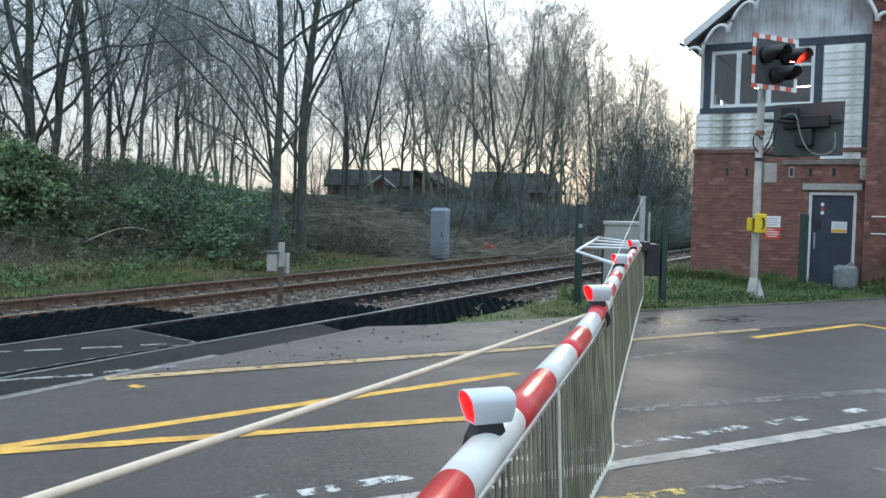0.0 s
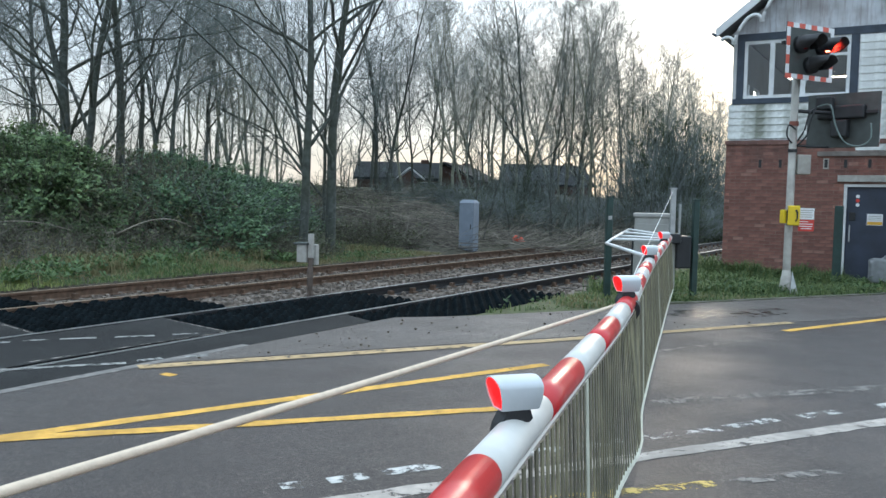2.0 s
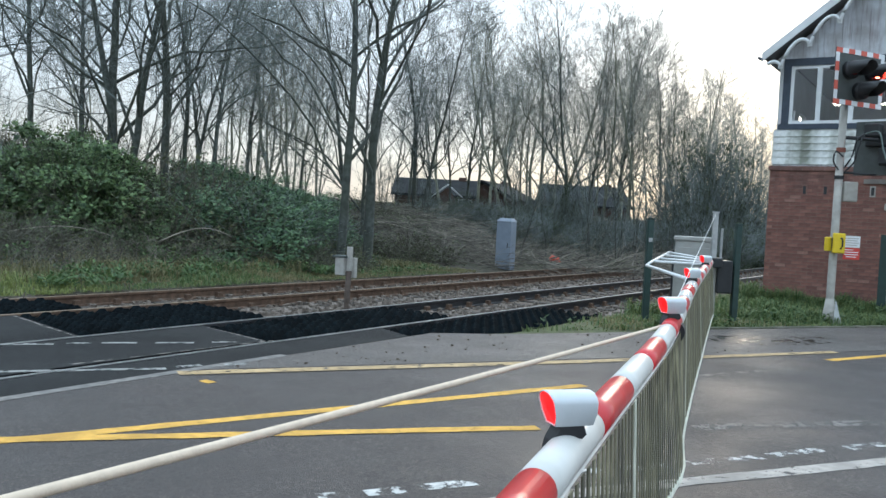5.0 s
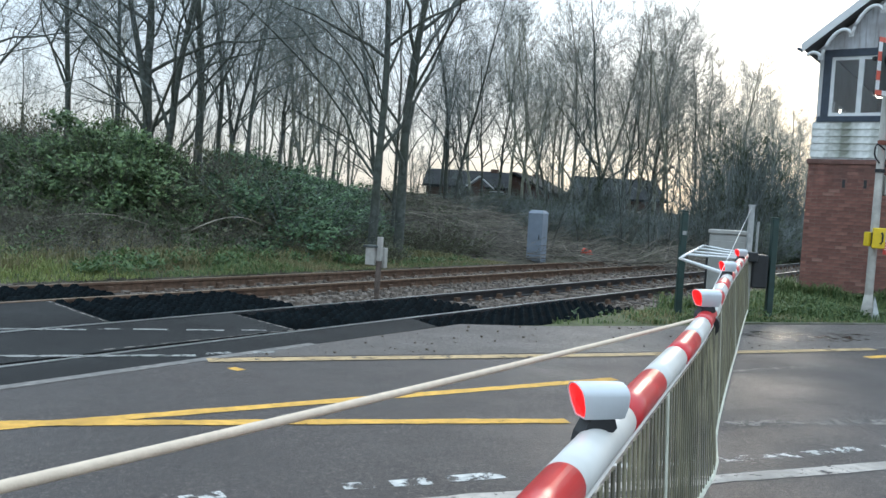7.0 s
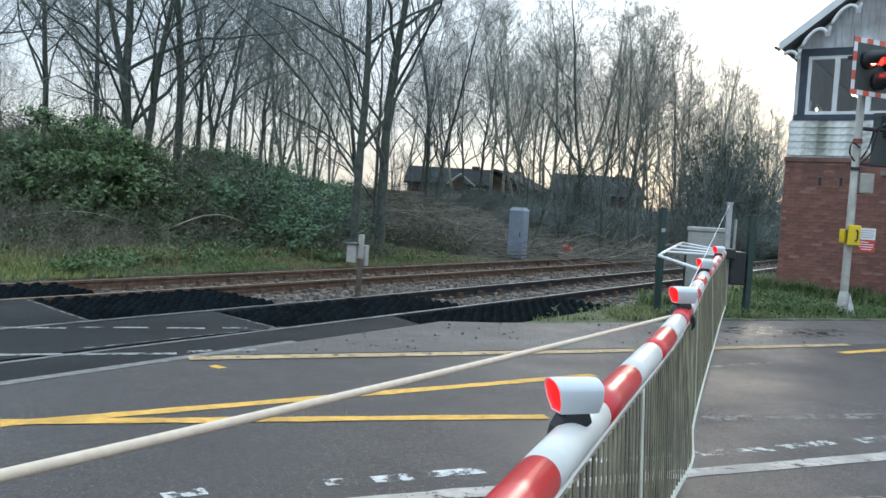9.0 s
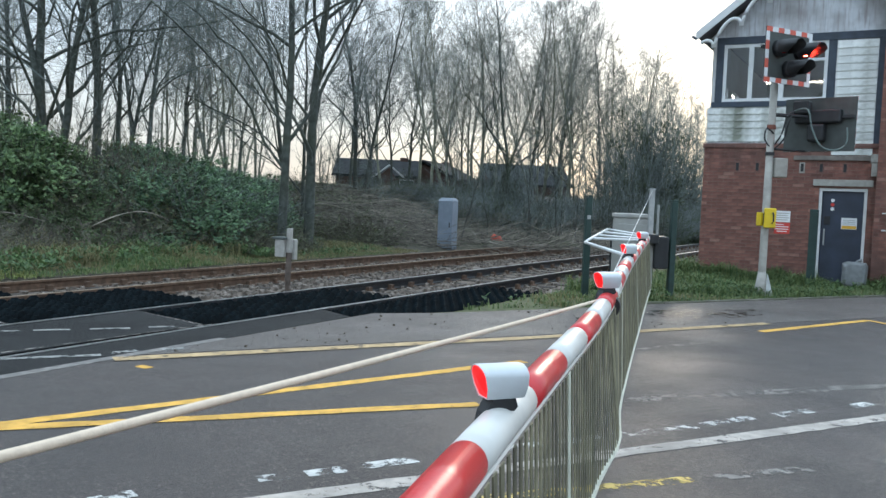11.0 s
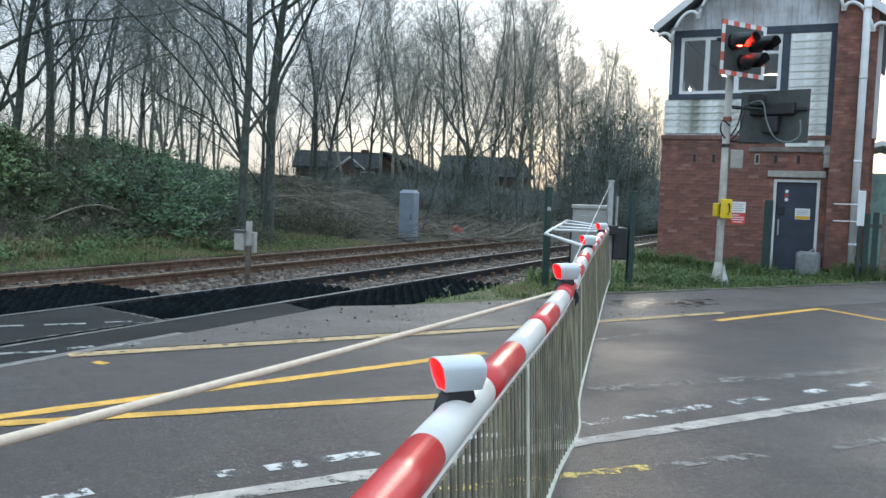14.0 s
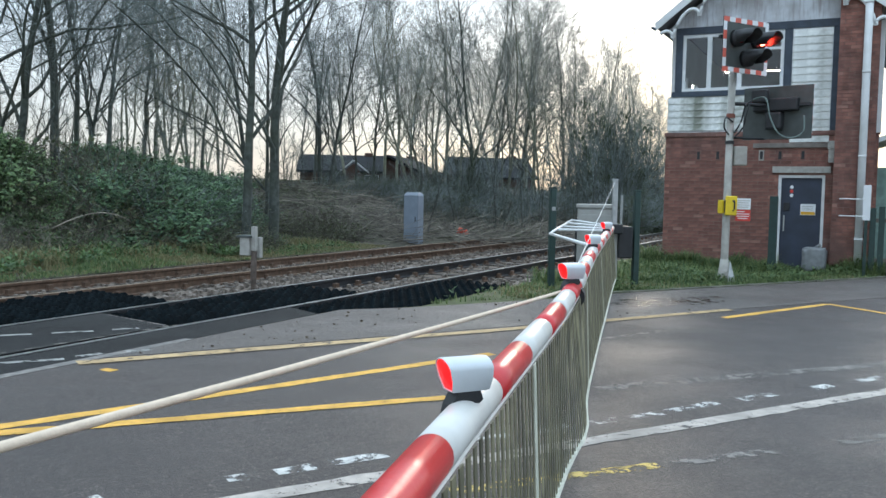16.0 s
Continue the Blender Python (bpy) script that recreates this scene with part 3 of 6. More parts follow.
def tracks():
    for i, x in enumerate(RAILS):
        far = i > 1
        r = thing("rail", TRACK, "rusty brown steel rail on timber sleepers" if far else "blackened steel rail with a polished head", "rail", "rails of the two tracks")
        part("web", Mesh().prism([(x + a, b) for a, b in rail_outline()], -20, 150), m_rust if far else m_black, r)
        part("head", Mesh().box(x - 0.03, x + 0.03, -20, 150, 0.0, 0.004), m_headrust if far else m_head, r, "dull worn rail head" if far else "polished rail head")
    me = Mesh()
    me.box(-1.3, 1.3, -0.125, 0.125, -0.28, -0.155, 0.015)
    d = me.data("sleeper", False, m_sleeper)
    chair = Mesh()
    for s in (-0.75, 0.75):
        chair.box(s - 0.17, s + 0.17, -0.07, 0.07, -0.156, -0.135)
        chair.box(s + 0.06, s + 0.13, -0.05, 0.05, -0.135, -0.07)
        chair.box(s - 0.13, s - 0.06, -0.05, 0.05, -0.135, -0.07)
    dc = chair.data("rail_chair", False, m_rust)
    for xc in (-7.3, -10.77):
        t = thing("sleepers", TRACK, "row of dark oily timber sleepers under the rails", "sleepers", kind="structure")
        for i in range(110):
            y = 6.5 + i * 0.7
            o = part("sleeper", d, None, t)
            o.location = (xc, y, random.uniform(-0.01, 0.01))
            o.rotation_euler = (0, 0, radians(random.uniform(-0.8, 0.8)))
            part("rail_chair", dc, None, o)
    # bed of stones
    bed = Mesh()
    bed.box(-12.9, -5.0, -20, 150, -0.4, -0.17)
    solid("ballast_bed", bed, m_ballast, TRACK, "brown and grey ballast bed under the tracks", "ballast", kind="structure")
    st = Mesh()
    rnd = random.Random(5)
    for _ in range(9000):
        y = 6.0 + 40 * rnd.random() ** 1.6
        x = rnd.uniform(-12.8, -5.1)
        if min(abs(x - r) for r in RAILS) < 0.09:
            continue
        if min(abs(x + 7.3), abs(x + 10.77)) < 0.6 and abs(((y - 6.5) / 0.7) - round((y - 6.5) / 0.7)) < 0.2:
            continue
        s = rnd.uniform(0.025, 0.05)
        z = -0.165 + rnd.uniform(0, 0.03)
        vs = []
        for a in (-1, 1):
            for b in (-1, 1):
                for c in (-1, 1):
                    vs.append((x + a * s * rnd.uniform(0.5, 1), y + b * s * rnd.uniform(0.5, 1), z + c * s * rnd.uniform(0.4, 0.9)))
        st.add(vs, [(0, 1, 3, 2), (4, 6, 7, 5), (0, 4, 5, 1), (2, 3, 7, 6), (0, 2, 6, 4), (1, 5, 7, 3)])
    solid("ballast_stones", st, m_stone, TRACK, "loose brown and grey ballast stones", "ballast", kind="stuff")


tracks()


def guards():
    """Ridged rubber guards against trespass: rows of three-sided bars along the track."""
    spec = ((-5.25, -6.42, 8.55, 13.2, 0.25), (-6.68, -7.94, 6.95, 10.9, 0.25), (-8.2, -9.88, 5.7, 8.6, 0.3), (-10.15, -11.4, 3.4, 7.2, 0.2), (-11.65, -12.7, 1.5, 5.5, 0.2))
    for x0, x1, y0, y1, skew in spec:
        g = thing("trespass_guard", TRACK, "dark ridged anti-trespass guard beside the rails", "trespass guard", "guards beside the crossing")
        n = round((x0 - x1) / 0.17)
        p = (x0 - x1) / n
        tooth = None
        base = Mesh()
        base.box(x1, x0, y0 - 0.02 + skew, y1, -0.22, -0.16)
        part("base", base, m_guard, g)
        for i in range(n):
            x = x0 - p * (i + 0.5)
            k = round((y1 - y0) / 0.26)
            for j in range(k):
                a = y0 + skew * i / n * 1.0 + (y1 - y0) * j / k
                b = a + (y1 - y0) / k - 0.004
                if 0.8434 * -x + 0.5373 * a < 9.68:
                    continue
                if tooth is None:
                    e, f = (b - a) / 2, (b - a) * 0.14
                    tooth = Mesh()
                    tooth.add([(-p * 0.5, -e, -0.16), (p * 0.5, -e, -0.16), (p * 0.5, e, -0.16), (-p * 0.5, e, -0.16), (-0.01, -f, 0.03), (0.01, -f, 0.03), (0.01, f, 0.03), (-0.01, f, 0.03),
                               (-p * 0.5, -e, -0.09), (p * 0.5, -e, -0.09), (p * 0.5, e, -0.09), (-p * 0.5, e, -0.09)],
                              [(3, 2, 1, 0), (4, 5, 6, 7), (0, 1, 9, 8), (1, 2, 10, 9), (2, 3, 11, 10), (3, 0, 8, 11), (8, 9, 5, 4), (9, 10, 6, 5), (10, 11, 7, 6), (11, 8, 4, 7)])
                    tooth = tooth.data("ridge", False, m_guard)
                o = part("ridge", tooth, None, g)
                o.location = (x, (a + b) / 2, random.uniform(-0.025, 0.006))


guards()

# ---- barrier ----
BOOM_A, BOOM_B = Vector((-0.40, 0.0, 0.922)), Vector((3.20, 14.1, 0.955))
BOOM_L = (BOOM_B - BOOM_A).length
BOOM_D = (BOOM_B - BOOM_A).normalized()


def boom_r(a):
    return 0.046 + 0.006 * min(1, max(0, (a - 1.5) / 6.0))


def boom_at(a):
    """A point of the boom's axis: it sags and bows a little in its middle."""
    k = math.exp(-((a - 4.8) / 2.2) ** 2)
    return BOOM_A + BOOM_D * a + Vector((0.042 * k, 0, -0.03 * k))


ROPE_HOOK, ROPE_FAR, STAY = Vector((0.947, 5.08, 0.914)), Vector((-0.864, 0.56, 1.093)), []


def barrier():
    b = thing("barrier", pose(0, 0, 0), "lowered red and white level crossing barrier with hanging skirt", "barrier")
    # bands of the boom
    edge0 = 1.815
    k = -2
    while True:
        a0, a1 = edge0 + (k - 1) * 0.597, edge0 + k * 0.597
        a0, a1 = max(a0, 0.55), min(a1, BOOM_L - 0.1)
        if a1 > a0:
            pts, rs = [], []
            for i in range(4):
                a = a0 + (a1 - a0) * i / 3
                pts.append(boom_at(a))
                rs.append(boom_r(a))
            part("red_band" if k % 2 == 0 else "white_band", Mesh().tube(pts, rs, 28), m_red if k % 2 == 0 else m_bwhite, b,
                 "glossy red reflective band" if k % 2 == 0 else "white reflective band", True)
        k += 1
        if edge0 + (k - 1) * 0.597 > BOOM_L - 0.1:
            break
    # the boom's lower flange that carries the skirt
    side = Vector((BOOM_D.y, -BOOM_D.x, 0))
    fl = []
    for i in range(40):
        a = 0.6 + i * (BOOM_L - 0.9) / 39
        fl.append(boom_at(a) + side * boom_r(a) * 0.78 - Vector((0, 0, boom_r(a) * 0.70)))
    part("skirt_rail", Mesh().tube(fl, 0.0065, 6), m_bwhite, b, "pale rail under the boom")
    # skirt
    bottom = lambda a: 0.20 + 0.03 * math.sin(a * 0.7)
    swing = lambda a: 0.03 + 0.045 * math.exp(-((a - 4.75) / 0.5) ** 2) + 0.025 * min(1, max(0, (a - 6) / 3))
    n = 0
    a = 0.7
    rnd = random.Random(3)
    while a < BOOM_L - 0.5:
        top = boom_at(a) + side * boom_r(a) * 0.95 - Vector((0, 0, boom_r(a) * 0.8))
        low = boom_at(a + rnd.uniform(-0.008, 0.008)) + side * (boom_r(a) * 0.95 + swing(a))
        low.z = bottom(a)
        wide = 0.03 if n % 40 == 32 else rnd.uniform(0.015, 0.021)
        me = Mesh()
        o = BOOM_D * wide
        s = side * 0.004
        me.add([top - o, top + o, low + o, low - o, top - o + s, top + o + s, low + o + s, low - o + s],
               [(0, 3, 2, 1), (4, 5, 6, 7), (0, 4, 7, 3), (1, 2, 6, 5), (2, 3, 7, 6), (0, 1, 5, 4)])
        white = n % 40 == 32
        part("strut" if white else "slat", me, m_skirtwhite if white else m_skirt, b, "cream upright of the skirt" if white else "")
        a += 0.074
        n += 1
    pts = [boom_at(0.7 + i * 0.3) for i in range(int((BOOM_L - 1.2) / 0.3))]
    low = []
    for i, p in enumerate(pts):
        a = 0.7 + i * 0.3
        q = p + side * (boom_r(a) * 0.95 + swing(a) + 0.004)
        q.z = bottom(a)
        low.append(q)
    part("bottom_rail", Mesh().tube(low, 0.012, 6), m_skirtwhite, b, "thin cream rail along the skirt's lower edge")
    # lamps on the boom
    for a, sc in ((2.14, 0.93), (5.15, 1.08), (8.35, 1.05), (12.2, 1.1)):
        boom_lamp(b, a, sc)
    # stay rope with its clamp
    hook, far = ROPE_HOOK, ROPE_FAR
    rope = []
    for i in range(27):
        t = i / 24
        p = hook.lerp(far, t) - hook
        p.z -= 0.008 * math.sin(math.pi * min(t, 1))
        rope.append(p)
    stay = part("stay_rope", Mesh().tube(rope, 0.0087, 12), m_rope, b, "taut cream stay rope from boom to outrigger", True)
    stay.matrix_basis = Matrix.Translation(hook)
    STAY.append(stay)
    cl = Mesh()
    cl.tube([hook + Vector((0, 0, -0.12)), hook + Vector((0, 0, 0.07))], 0.012, 8)
    cl.tube([hook - BOOM_D * 0.05 - Vector((0, 0, 0.05)), hook + BOOM_D * 0.05 - Vector((0, 0, 0.05))], 0.066, 16)
    part("clamp", cl, m_blackp, b, "black clamp and shackle on the boom")
    # outrigger frame of white tubes
    out = [("outer_tube", [(1.85, 11.9, 0.94), (2.0, 12.5, 0.96), (2.56, 14.2, 1.07)]), ("brace", [(1.85, 11.9, 0.94), (1.80, 8.55, 0.95)]),
           ("cross_tube", [(2.06, 12.7, 0.97), (2.85, 12.75, 0.96)]), ("cross_tube", [(2.23, 13.2, 1.0), (2.98, 13.25, 0.97)]), ("cross_tube", [(2.39, 13.7, 1.04), (3.10, 13.75, 0.98)]), ("cross_tube", [(2.56, 14.2, 1.07), (3.2, 14.15, 0.99)])]
    for nm, p in out:
        part(nm, Mesh().tube(p, 0.02, 10), m_trim, b, "white painted tube", True)
    # pedestal at the pivot
    ped = thing("barrier_machine", pose(3.08, 14.75, 0, 0, 0, -14), "light grey barrier machine cabinet beside the road", "barrier machine")
    me = Mesh()
    me.box(-0.31, 0.31, -0.22, 0.32, 0.0, 1.27, 0.02)
    part("housing", me, m_lgrey, ped)
    part("lid", Mesh().box(-0.335, 0.335, -0.245, 0.345, 1.27, 1.34, 0.015), m_lgrey, ped, "light grey lid")
    part("door", Mesh().box(-0.25, 0.25, -0.235, -0.222, 0.12, 1.16, 0.004), m_lgrey, ped, "flush grey door panel")
    # narrow black strip along the housing's left side
    part("side_strip", Mesh().box(-0.345, -0.313, -0.2, 0.2, 0.1, 1.1, 0.005), m_blackp, ped, "dark side strip")
    part("stanchion", Mesh().box(3.225, 3.305, 14.16, 14.24, 0.9, 1.74, 0.008), m_galv, b, "square galvanised stanchion")
    part("stanchion_cap", Mesh().box(3.215, 3.315, 14.15, 14.25, 1.741, 1.765, 0.004), m_galv, b)
    part("support_rod", Mesh().tube([(3.40, 14.3, 0.6), (3.405, 14.3, 1.5)], 0.02, 8), m_galv, b, "thin grey rod")
    part("stay_wire", Mesh().tube([(3.25, 14.15, 1.72), (1.0, 5.43, 0.96)], 0.0028, 6), m_trim, b, "thin white stay wire")
    part("counterweight", Mesh().box(3.36, 3.6, 14.25, 14.75, 0.45, 0.98, 0.02), m_blackp, b, "black counterweight block")
    part("pivot_arm", Mesh().box(3.12, 3.4, 14.1, 14.5, 0.86, 1.02, 0.02), m_blackp, b, "black pivot casting")
    part("pivot_column", Mesh().box(3.18, 3.36, 14.3, 14.6, -0.05, 0.9, 0.02), m_lgrey, b)


def boom_lamp(b, a, sc):
    """A hooded lamp: a white case with a red lens that faces along the road, on a black foot that straddles the boom."""
    base = boom_at(a) + Vector((0, 0, boom_r(a) + 0.005 * sc))
    m = Matrix.Translation(base) @ pose(0, 0, 0, 0, 0, 24) @ Matrix.Diagonal((sc * 0.92, sc, sc, 1))
    sec = [(0.045 * math.cos(math.pi * i / 40), 0.074 + 0.028 * math.sin(math.pi * i / 40)) for i in range(41)] + [(-0.042, 0.045), (-0.026, 0.016), (0.026, 0.016), (0.042, 0.045)]
    n = len(sec)

    def ring(x, k, tilt):
        return [(x - tilt * (z - 0.06), y * k, 0.058 + (z - 0.058) * k) for y, z in sec]

    rings = [ring(-0.058, 0.90, 0.26), ring(-0.062, 0.90, 0.26), ring(-0.066, 0.95, 0.26), ring(-0.064, 1.0, 0.26), ring(0.052, 0.99, 0.0), ring(0.062, 0.96, 0.0), ring(0.066, 0.85, 0.0)]
    vs = [p for r in rings for p in r]
    fs = []
    for i in range(len(rings) - 1):
        for j in range(n):
            fs.append((i * n + j, i * n + (j + 1) % n, (i + 1) * n + (j + 1) % n, (i + 1) * n + j))
    fs.append(tuple(range((len(rings) - 1) * n, len(rings) * n)))
    lamp = part("boom_lamp", Mesh().add([m @ Vector(p) for p in vs], fs), m_lampcase, b, "white hooded boom lamp with red lens", True)
    lamp.data.set_sharp_from_angle(angle=radians(38))
    front = [(x, y * 0.99, 0.058 + (z - 0.058) * 0.99) for x, y, z in ring(-0.0625, 0.90, 0.26)]
    back = [(x + 0.01, y, z) for x, y, z in front]
    ln = Mesh().add([m @ Vector(p) for p in front + back + [(-0.070, 0, 0.06)]], [(i, (i + 1) % n, 2 * n) for i in range(n)] + [(i, i + n, (i + 1) % n + n, (i + 1) % n) for i in range(n)])
    part("lens", ln, m_lens, lamp, "glowing red lens")
    ft = Mesh().prism([(-0.034, 0.016), (0.034, 0.016), (0.042, -0.006), (0.03, -0.016), (-0.02, -0.01), (-0.05, -0.03), (-0.062, -0.045), (-0.056, -0.02)], -0.026, 0.026, m)
    part("foot", ft, m_blackp, lamp, "black rubber foot")


barrier()


# ---- signal post ----
LIT_LAMPS = []


def plate_border(parent, wd, ht, y):
    """Red and white blocks round a backing board, each a piece of film."""
    b = 0.085
    nx, nz = 8, 5
    for i in range(nx):
        x0, x1 = -wd / 2 + wd * i / nx, -wd / 2 + wd * (i + 1) / nx
        for s, z0 in ((0, -ht / 2), (0, ht / 2 - b)):
            part("border_block", Mesh().box(x0, x1, y - 0.004, y, z0, z0 + b), m_film if i % 2 == 0 else m_signw, parent)
    for j in range(nz):
        z0, z1 = -ht / 2 + b + (ht - 2 * b) * j / nz, -ht / 2 + b + (ht - 2 * b) * (j + 1) / nz
        for x0 in (-wd / 2, wd / 2 - b):
            part("border_block", Mesh().box(x0, x0 + b, y - 0.004, y, z0, z1), m_signw if j % 2 == 0 else m_film, parent)


def signal_head(p, m, front, wd=1.18):
    """A twin flashing road signal: board, two round lamps with long hoods, an amber lamp below. It faces its own -y."""
    ht = 0.98
    board = part("backing_board", Mesh().box(-wd / 2, wd / 2, 0, 0.02, -ht / 2, ht / 2, 0.004), m_dgrey, p, "dark board with a red and white chequered edge")
    board.matrix_basis = m
    plate_border(board, wd, ht, -0.001)
    for x, z, lit in ((-0.27, 0.12, True), (0.27, 0.12, True), (0, -0.22, False)):
        me = Mesh()
        me.tube([(x, -0.002, z), (x, -0.12, z)], 0.155, 24)
        case = part("lamp_case", me, m_blackp, board, "", True)
        hood = Mesh()
        k = 24
        vs, fs = [], []
        for (yy, r, drop) in ((-0.12, 0.152, 0), (-0.50, 0.14, 0.02), (-0.50, 0.132, 0.02), (-0.12, 0.143, 0)):
            for i in range(k + 1):
                q = radians(-40) + radians(260) * i / k
                vs.append((x + r * math.cos(q), yy + (0.22 * max(0, -math.sin(q) + 0.2) if yy < -0.2 else 0), z + r * math.sin(q) - drop))
        for a in range(3):
            for i in range(k):
                fs.append((a * (k + 1) + i, a * (k + 1) + i + 1, (a + 1) * (k + 1) + i + 1, (a + 1) * (k + 1) + i))
        hood.add(vs, fs)
        part("hood", hood, m_blackp, board, "long black hood", True)
        lens = Mesh().tube([(x, -0.121, z), (x, -0.13, z)], 0.10, 24)
        part("lens", lens, m_hoodred if lit else m_blackp, board, "dark red lens" if lit else "dark amber lens", True)
        if lit and front:
            g = Mesh().tube([(0, 0.004, 0), (0, -0.004, 0)], 0.098, 24)
            o = part("light", g, m_glow, board, "flashing red light")
            LIT_LAMPS.append((o, x, z))
    # rear: housing boxes
    part("rear_box", Mesh().box(-0.42, 0.42, 0.021, 0.16, 0.02, 0.26, 0.03), m_blackp, board, "black lamp housing")
    part("rear_box", Mesh().box(-0.15, 0.15, 0.021, 0.22, -0.32, 0.0, 0.04), m_blackp, board, "black lamp housing")
    part("rear_box", Mesh().box(0.10, 0.40, 0.14, 0.3, 0.18, 0.42, 0.03), m_blackp, board, "black lamp housing")
    part("bracket", Mesh().box(-0.62, -0.1, 0.03, 0.09, 0.1, 0.16, 0.005), m_blackp, board)
    return board


def smoothed(pts):
    """More points on a smooth curve through the given ones."""
    p = [Vector(q) for q in pts]
    out = []
    for i in range(len(p) - 1):
        a, b, c, d = p[max(i - 1, 0)], p[i], p[i + 1], p[min(i + 2, len(p) - 1)]
        for j in range(6):
            t = j / 6
            out.append(0.5 * (2 * b + (c - a) * t + (2 * a - 5 * b + 4 * c - d) * t * t + (3 * b - a - 3 * c + d) * t ** 3))
    return out + [p[-1]]


def signal_post():
    p = thing("crossing_signal", pose(5.51, 15.25, 0.072, 0, 0.3, 0) @ Matrix.Scale(0.95, 4), "grey post with two flashing red road signals and telephones", "crossing signal")
    part("post", Mesh().tube([(0, 0, -0.18), (0, 0, 0.05), (0, 0, 4.0)], [0.085, 0.07, 0.066], 20), m_post, p, "", True)
    part("base_flare", Mesh().tube([(0, 0, -0.2), (0, 0, -0.06), (0, 0, 0.34)], [0.14, 0.125, 0.072], 16), m_post, p, "", True)
    part("base_fin", Mesh().add([(0.03, -0.16, -0.09), (0.17, -0.16, -0.09), (0.155, -0.155, -0.02), (0.075, -0.085, 0.33), (0.03, -0.147, -0.09), (0.17, -0.147, -0.09), (0.155, -0.142, -0.02), (0.075, -0.072, 0.33)], [(0, 1, 2, 3), (7, 6, 5, 4), (0, 4, 5, 1), (1, 5, 6, 2), (2, 6, 7, 3), (3, 7, 4, 0)]), m_galv, p)
    signal_head(p, pose(0.17, -0.14, 4.28, 0, 0, 28), True)
    rear = signal_head(p, pose(0.88, 0.0, 3.10, 0, 0, 135), False, 1.3)
    rear.name = "backing_board"
    part("arm", Mesh().tube([(0, 0, 3.25), (0.6, -0.1, 3.22)], 0.035, 10), m_blackp, p, "black bracket arm", True)
    part("arm", Mesh().tube([(0, 0, 2.62), (0.6, -0.1, 2.6)], 0.02, 10), m_blackp, p, "black bracket arm", True)
    for pts, mt in (([(0.3, -0.3, 3.30), (0.42, -0.55, 3.30), (0.48, -0.65, 2.95), (0.60, -0.75, 2.66), (0.80, -0.85, 2.58), (0.98, -0.9, 2.70), (1.0, -0.85, 2.98)], m_cable),
                    ([(0.02, -0.08, 2.9), (-0.12, -0.1, 2.98), (-0.15, -0.1, 2.8), (-0.05, -0.08, 2.66)], m_blackp), ([(0.35, -0.2, 3.32), (0.2, -0.2, 3.2), (0.14, -0.15, 2.9), (0.05, -0.08, 2.7)], m_blackp),
                    ([(0.30, -0.2, 3.28), (0.22, -0.2, 3.05), (0.18, -0.15, 2.8), (0.05, -0.08, 2.62)], m_blackp)):
        part("cable", Mesh().tube(smoothed(pts), 0.015, 8), mt, p, "looped cable", True)
    part("junction_box", Mesh().box(0.08, 0.32, -0.08, 0.06, 2.1, 2.46, 0.02), m_post, p, "grey junction box")
    part("strap", Mesh().tube([(0, 0, 2.5), (0, 0, 2.56)], 0.082, 16), m_blackp, p)
    part("strap", Mesh().tube([(0, 0, 2.98), (0, 0, 3.06)], 0.08, 16), mat("rusty_strap", (0.2, 0.07, 0.05), 0.8), p)
    for x0, x1, y, z0, z1, rz in ((-0.09, 0.115, -0.18, 1.17, 1.53, -14), (-0.165, -0.095, -0.06, 1.2, 1.45, 12)):
        ph = part("telephone", Mesh().box(-(x1 - x0) / 2, (x1 - x0) / 2, -0.07, 0.07, z0, z1, 0.02), m_yel, p, "yellow crossing telephone case")
        ph.matrix_basis = pose((x0 + x1) / 2, y, 0, 0, 0, rz)
        c = (z0 + z1) / 2
        hs = Mesh().tube([(0.03, -0.074, c + 0.1), (0.055, -0.08, c + 0.06), (0.055, -0.08, c - 0.06), (0.03, -0.074, c - 0.1)], [0.02, 0.014, 0.014, 0.02], 8)
        part("handset_sign", hs, m_blackp, ph, "black handset symbol", True)
        if z1 > 1.5:
            part("latch", Mesh().box(-0.109, -0.1025, -0.04, 0.04, c - 0.1, c + 0.1, 0.002), m_blackp, ph)
    s = part("notice", Mesh().box(0.13, 0.415, -0.10, -0.09, 1.285, 1.49, 0.003), m_signw, p, "white notice with faint lines of writing")
    for i in range(4):
        part("text_bar", Mesh().box(0.16, 0.39 - 0.02 * (i % 2), -0.1025, -0.1, 1.44 - i * 0.04, 1.455 - i * 0.04), m_lgrey, s)
    s = part("notice", Mesh().box(0.13, 0.415, -0.11, -0.10, 1.07, 1.275, 0.003), m_signr, p, "red notice with white lines of writing")
    for i, (a, c) in enumerate(((0.15, 0.30), (0.15, 0.39), (0.15, 0.385), (0.18, 0.36))):
        part("text_bar", Mesh().box(a, c, -0.1125, -0.11, 1.235 - i * 0.042, 1.25 - i * 0.042), m_signw, s)


signal_post()


# ---- signal box ----
BOXW, BOXL = 4.36, 7.5


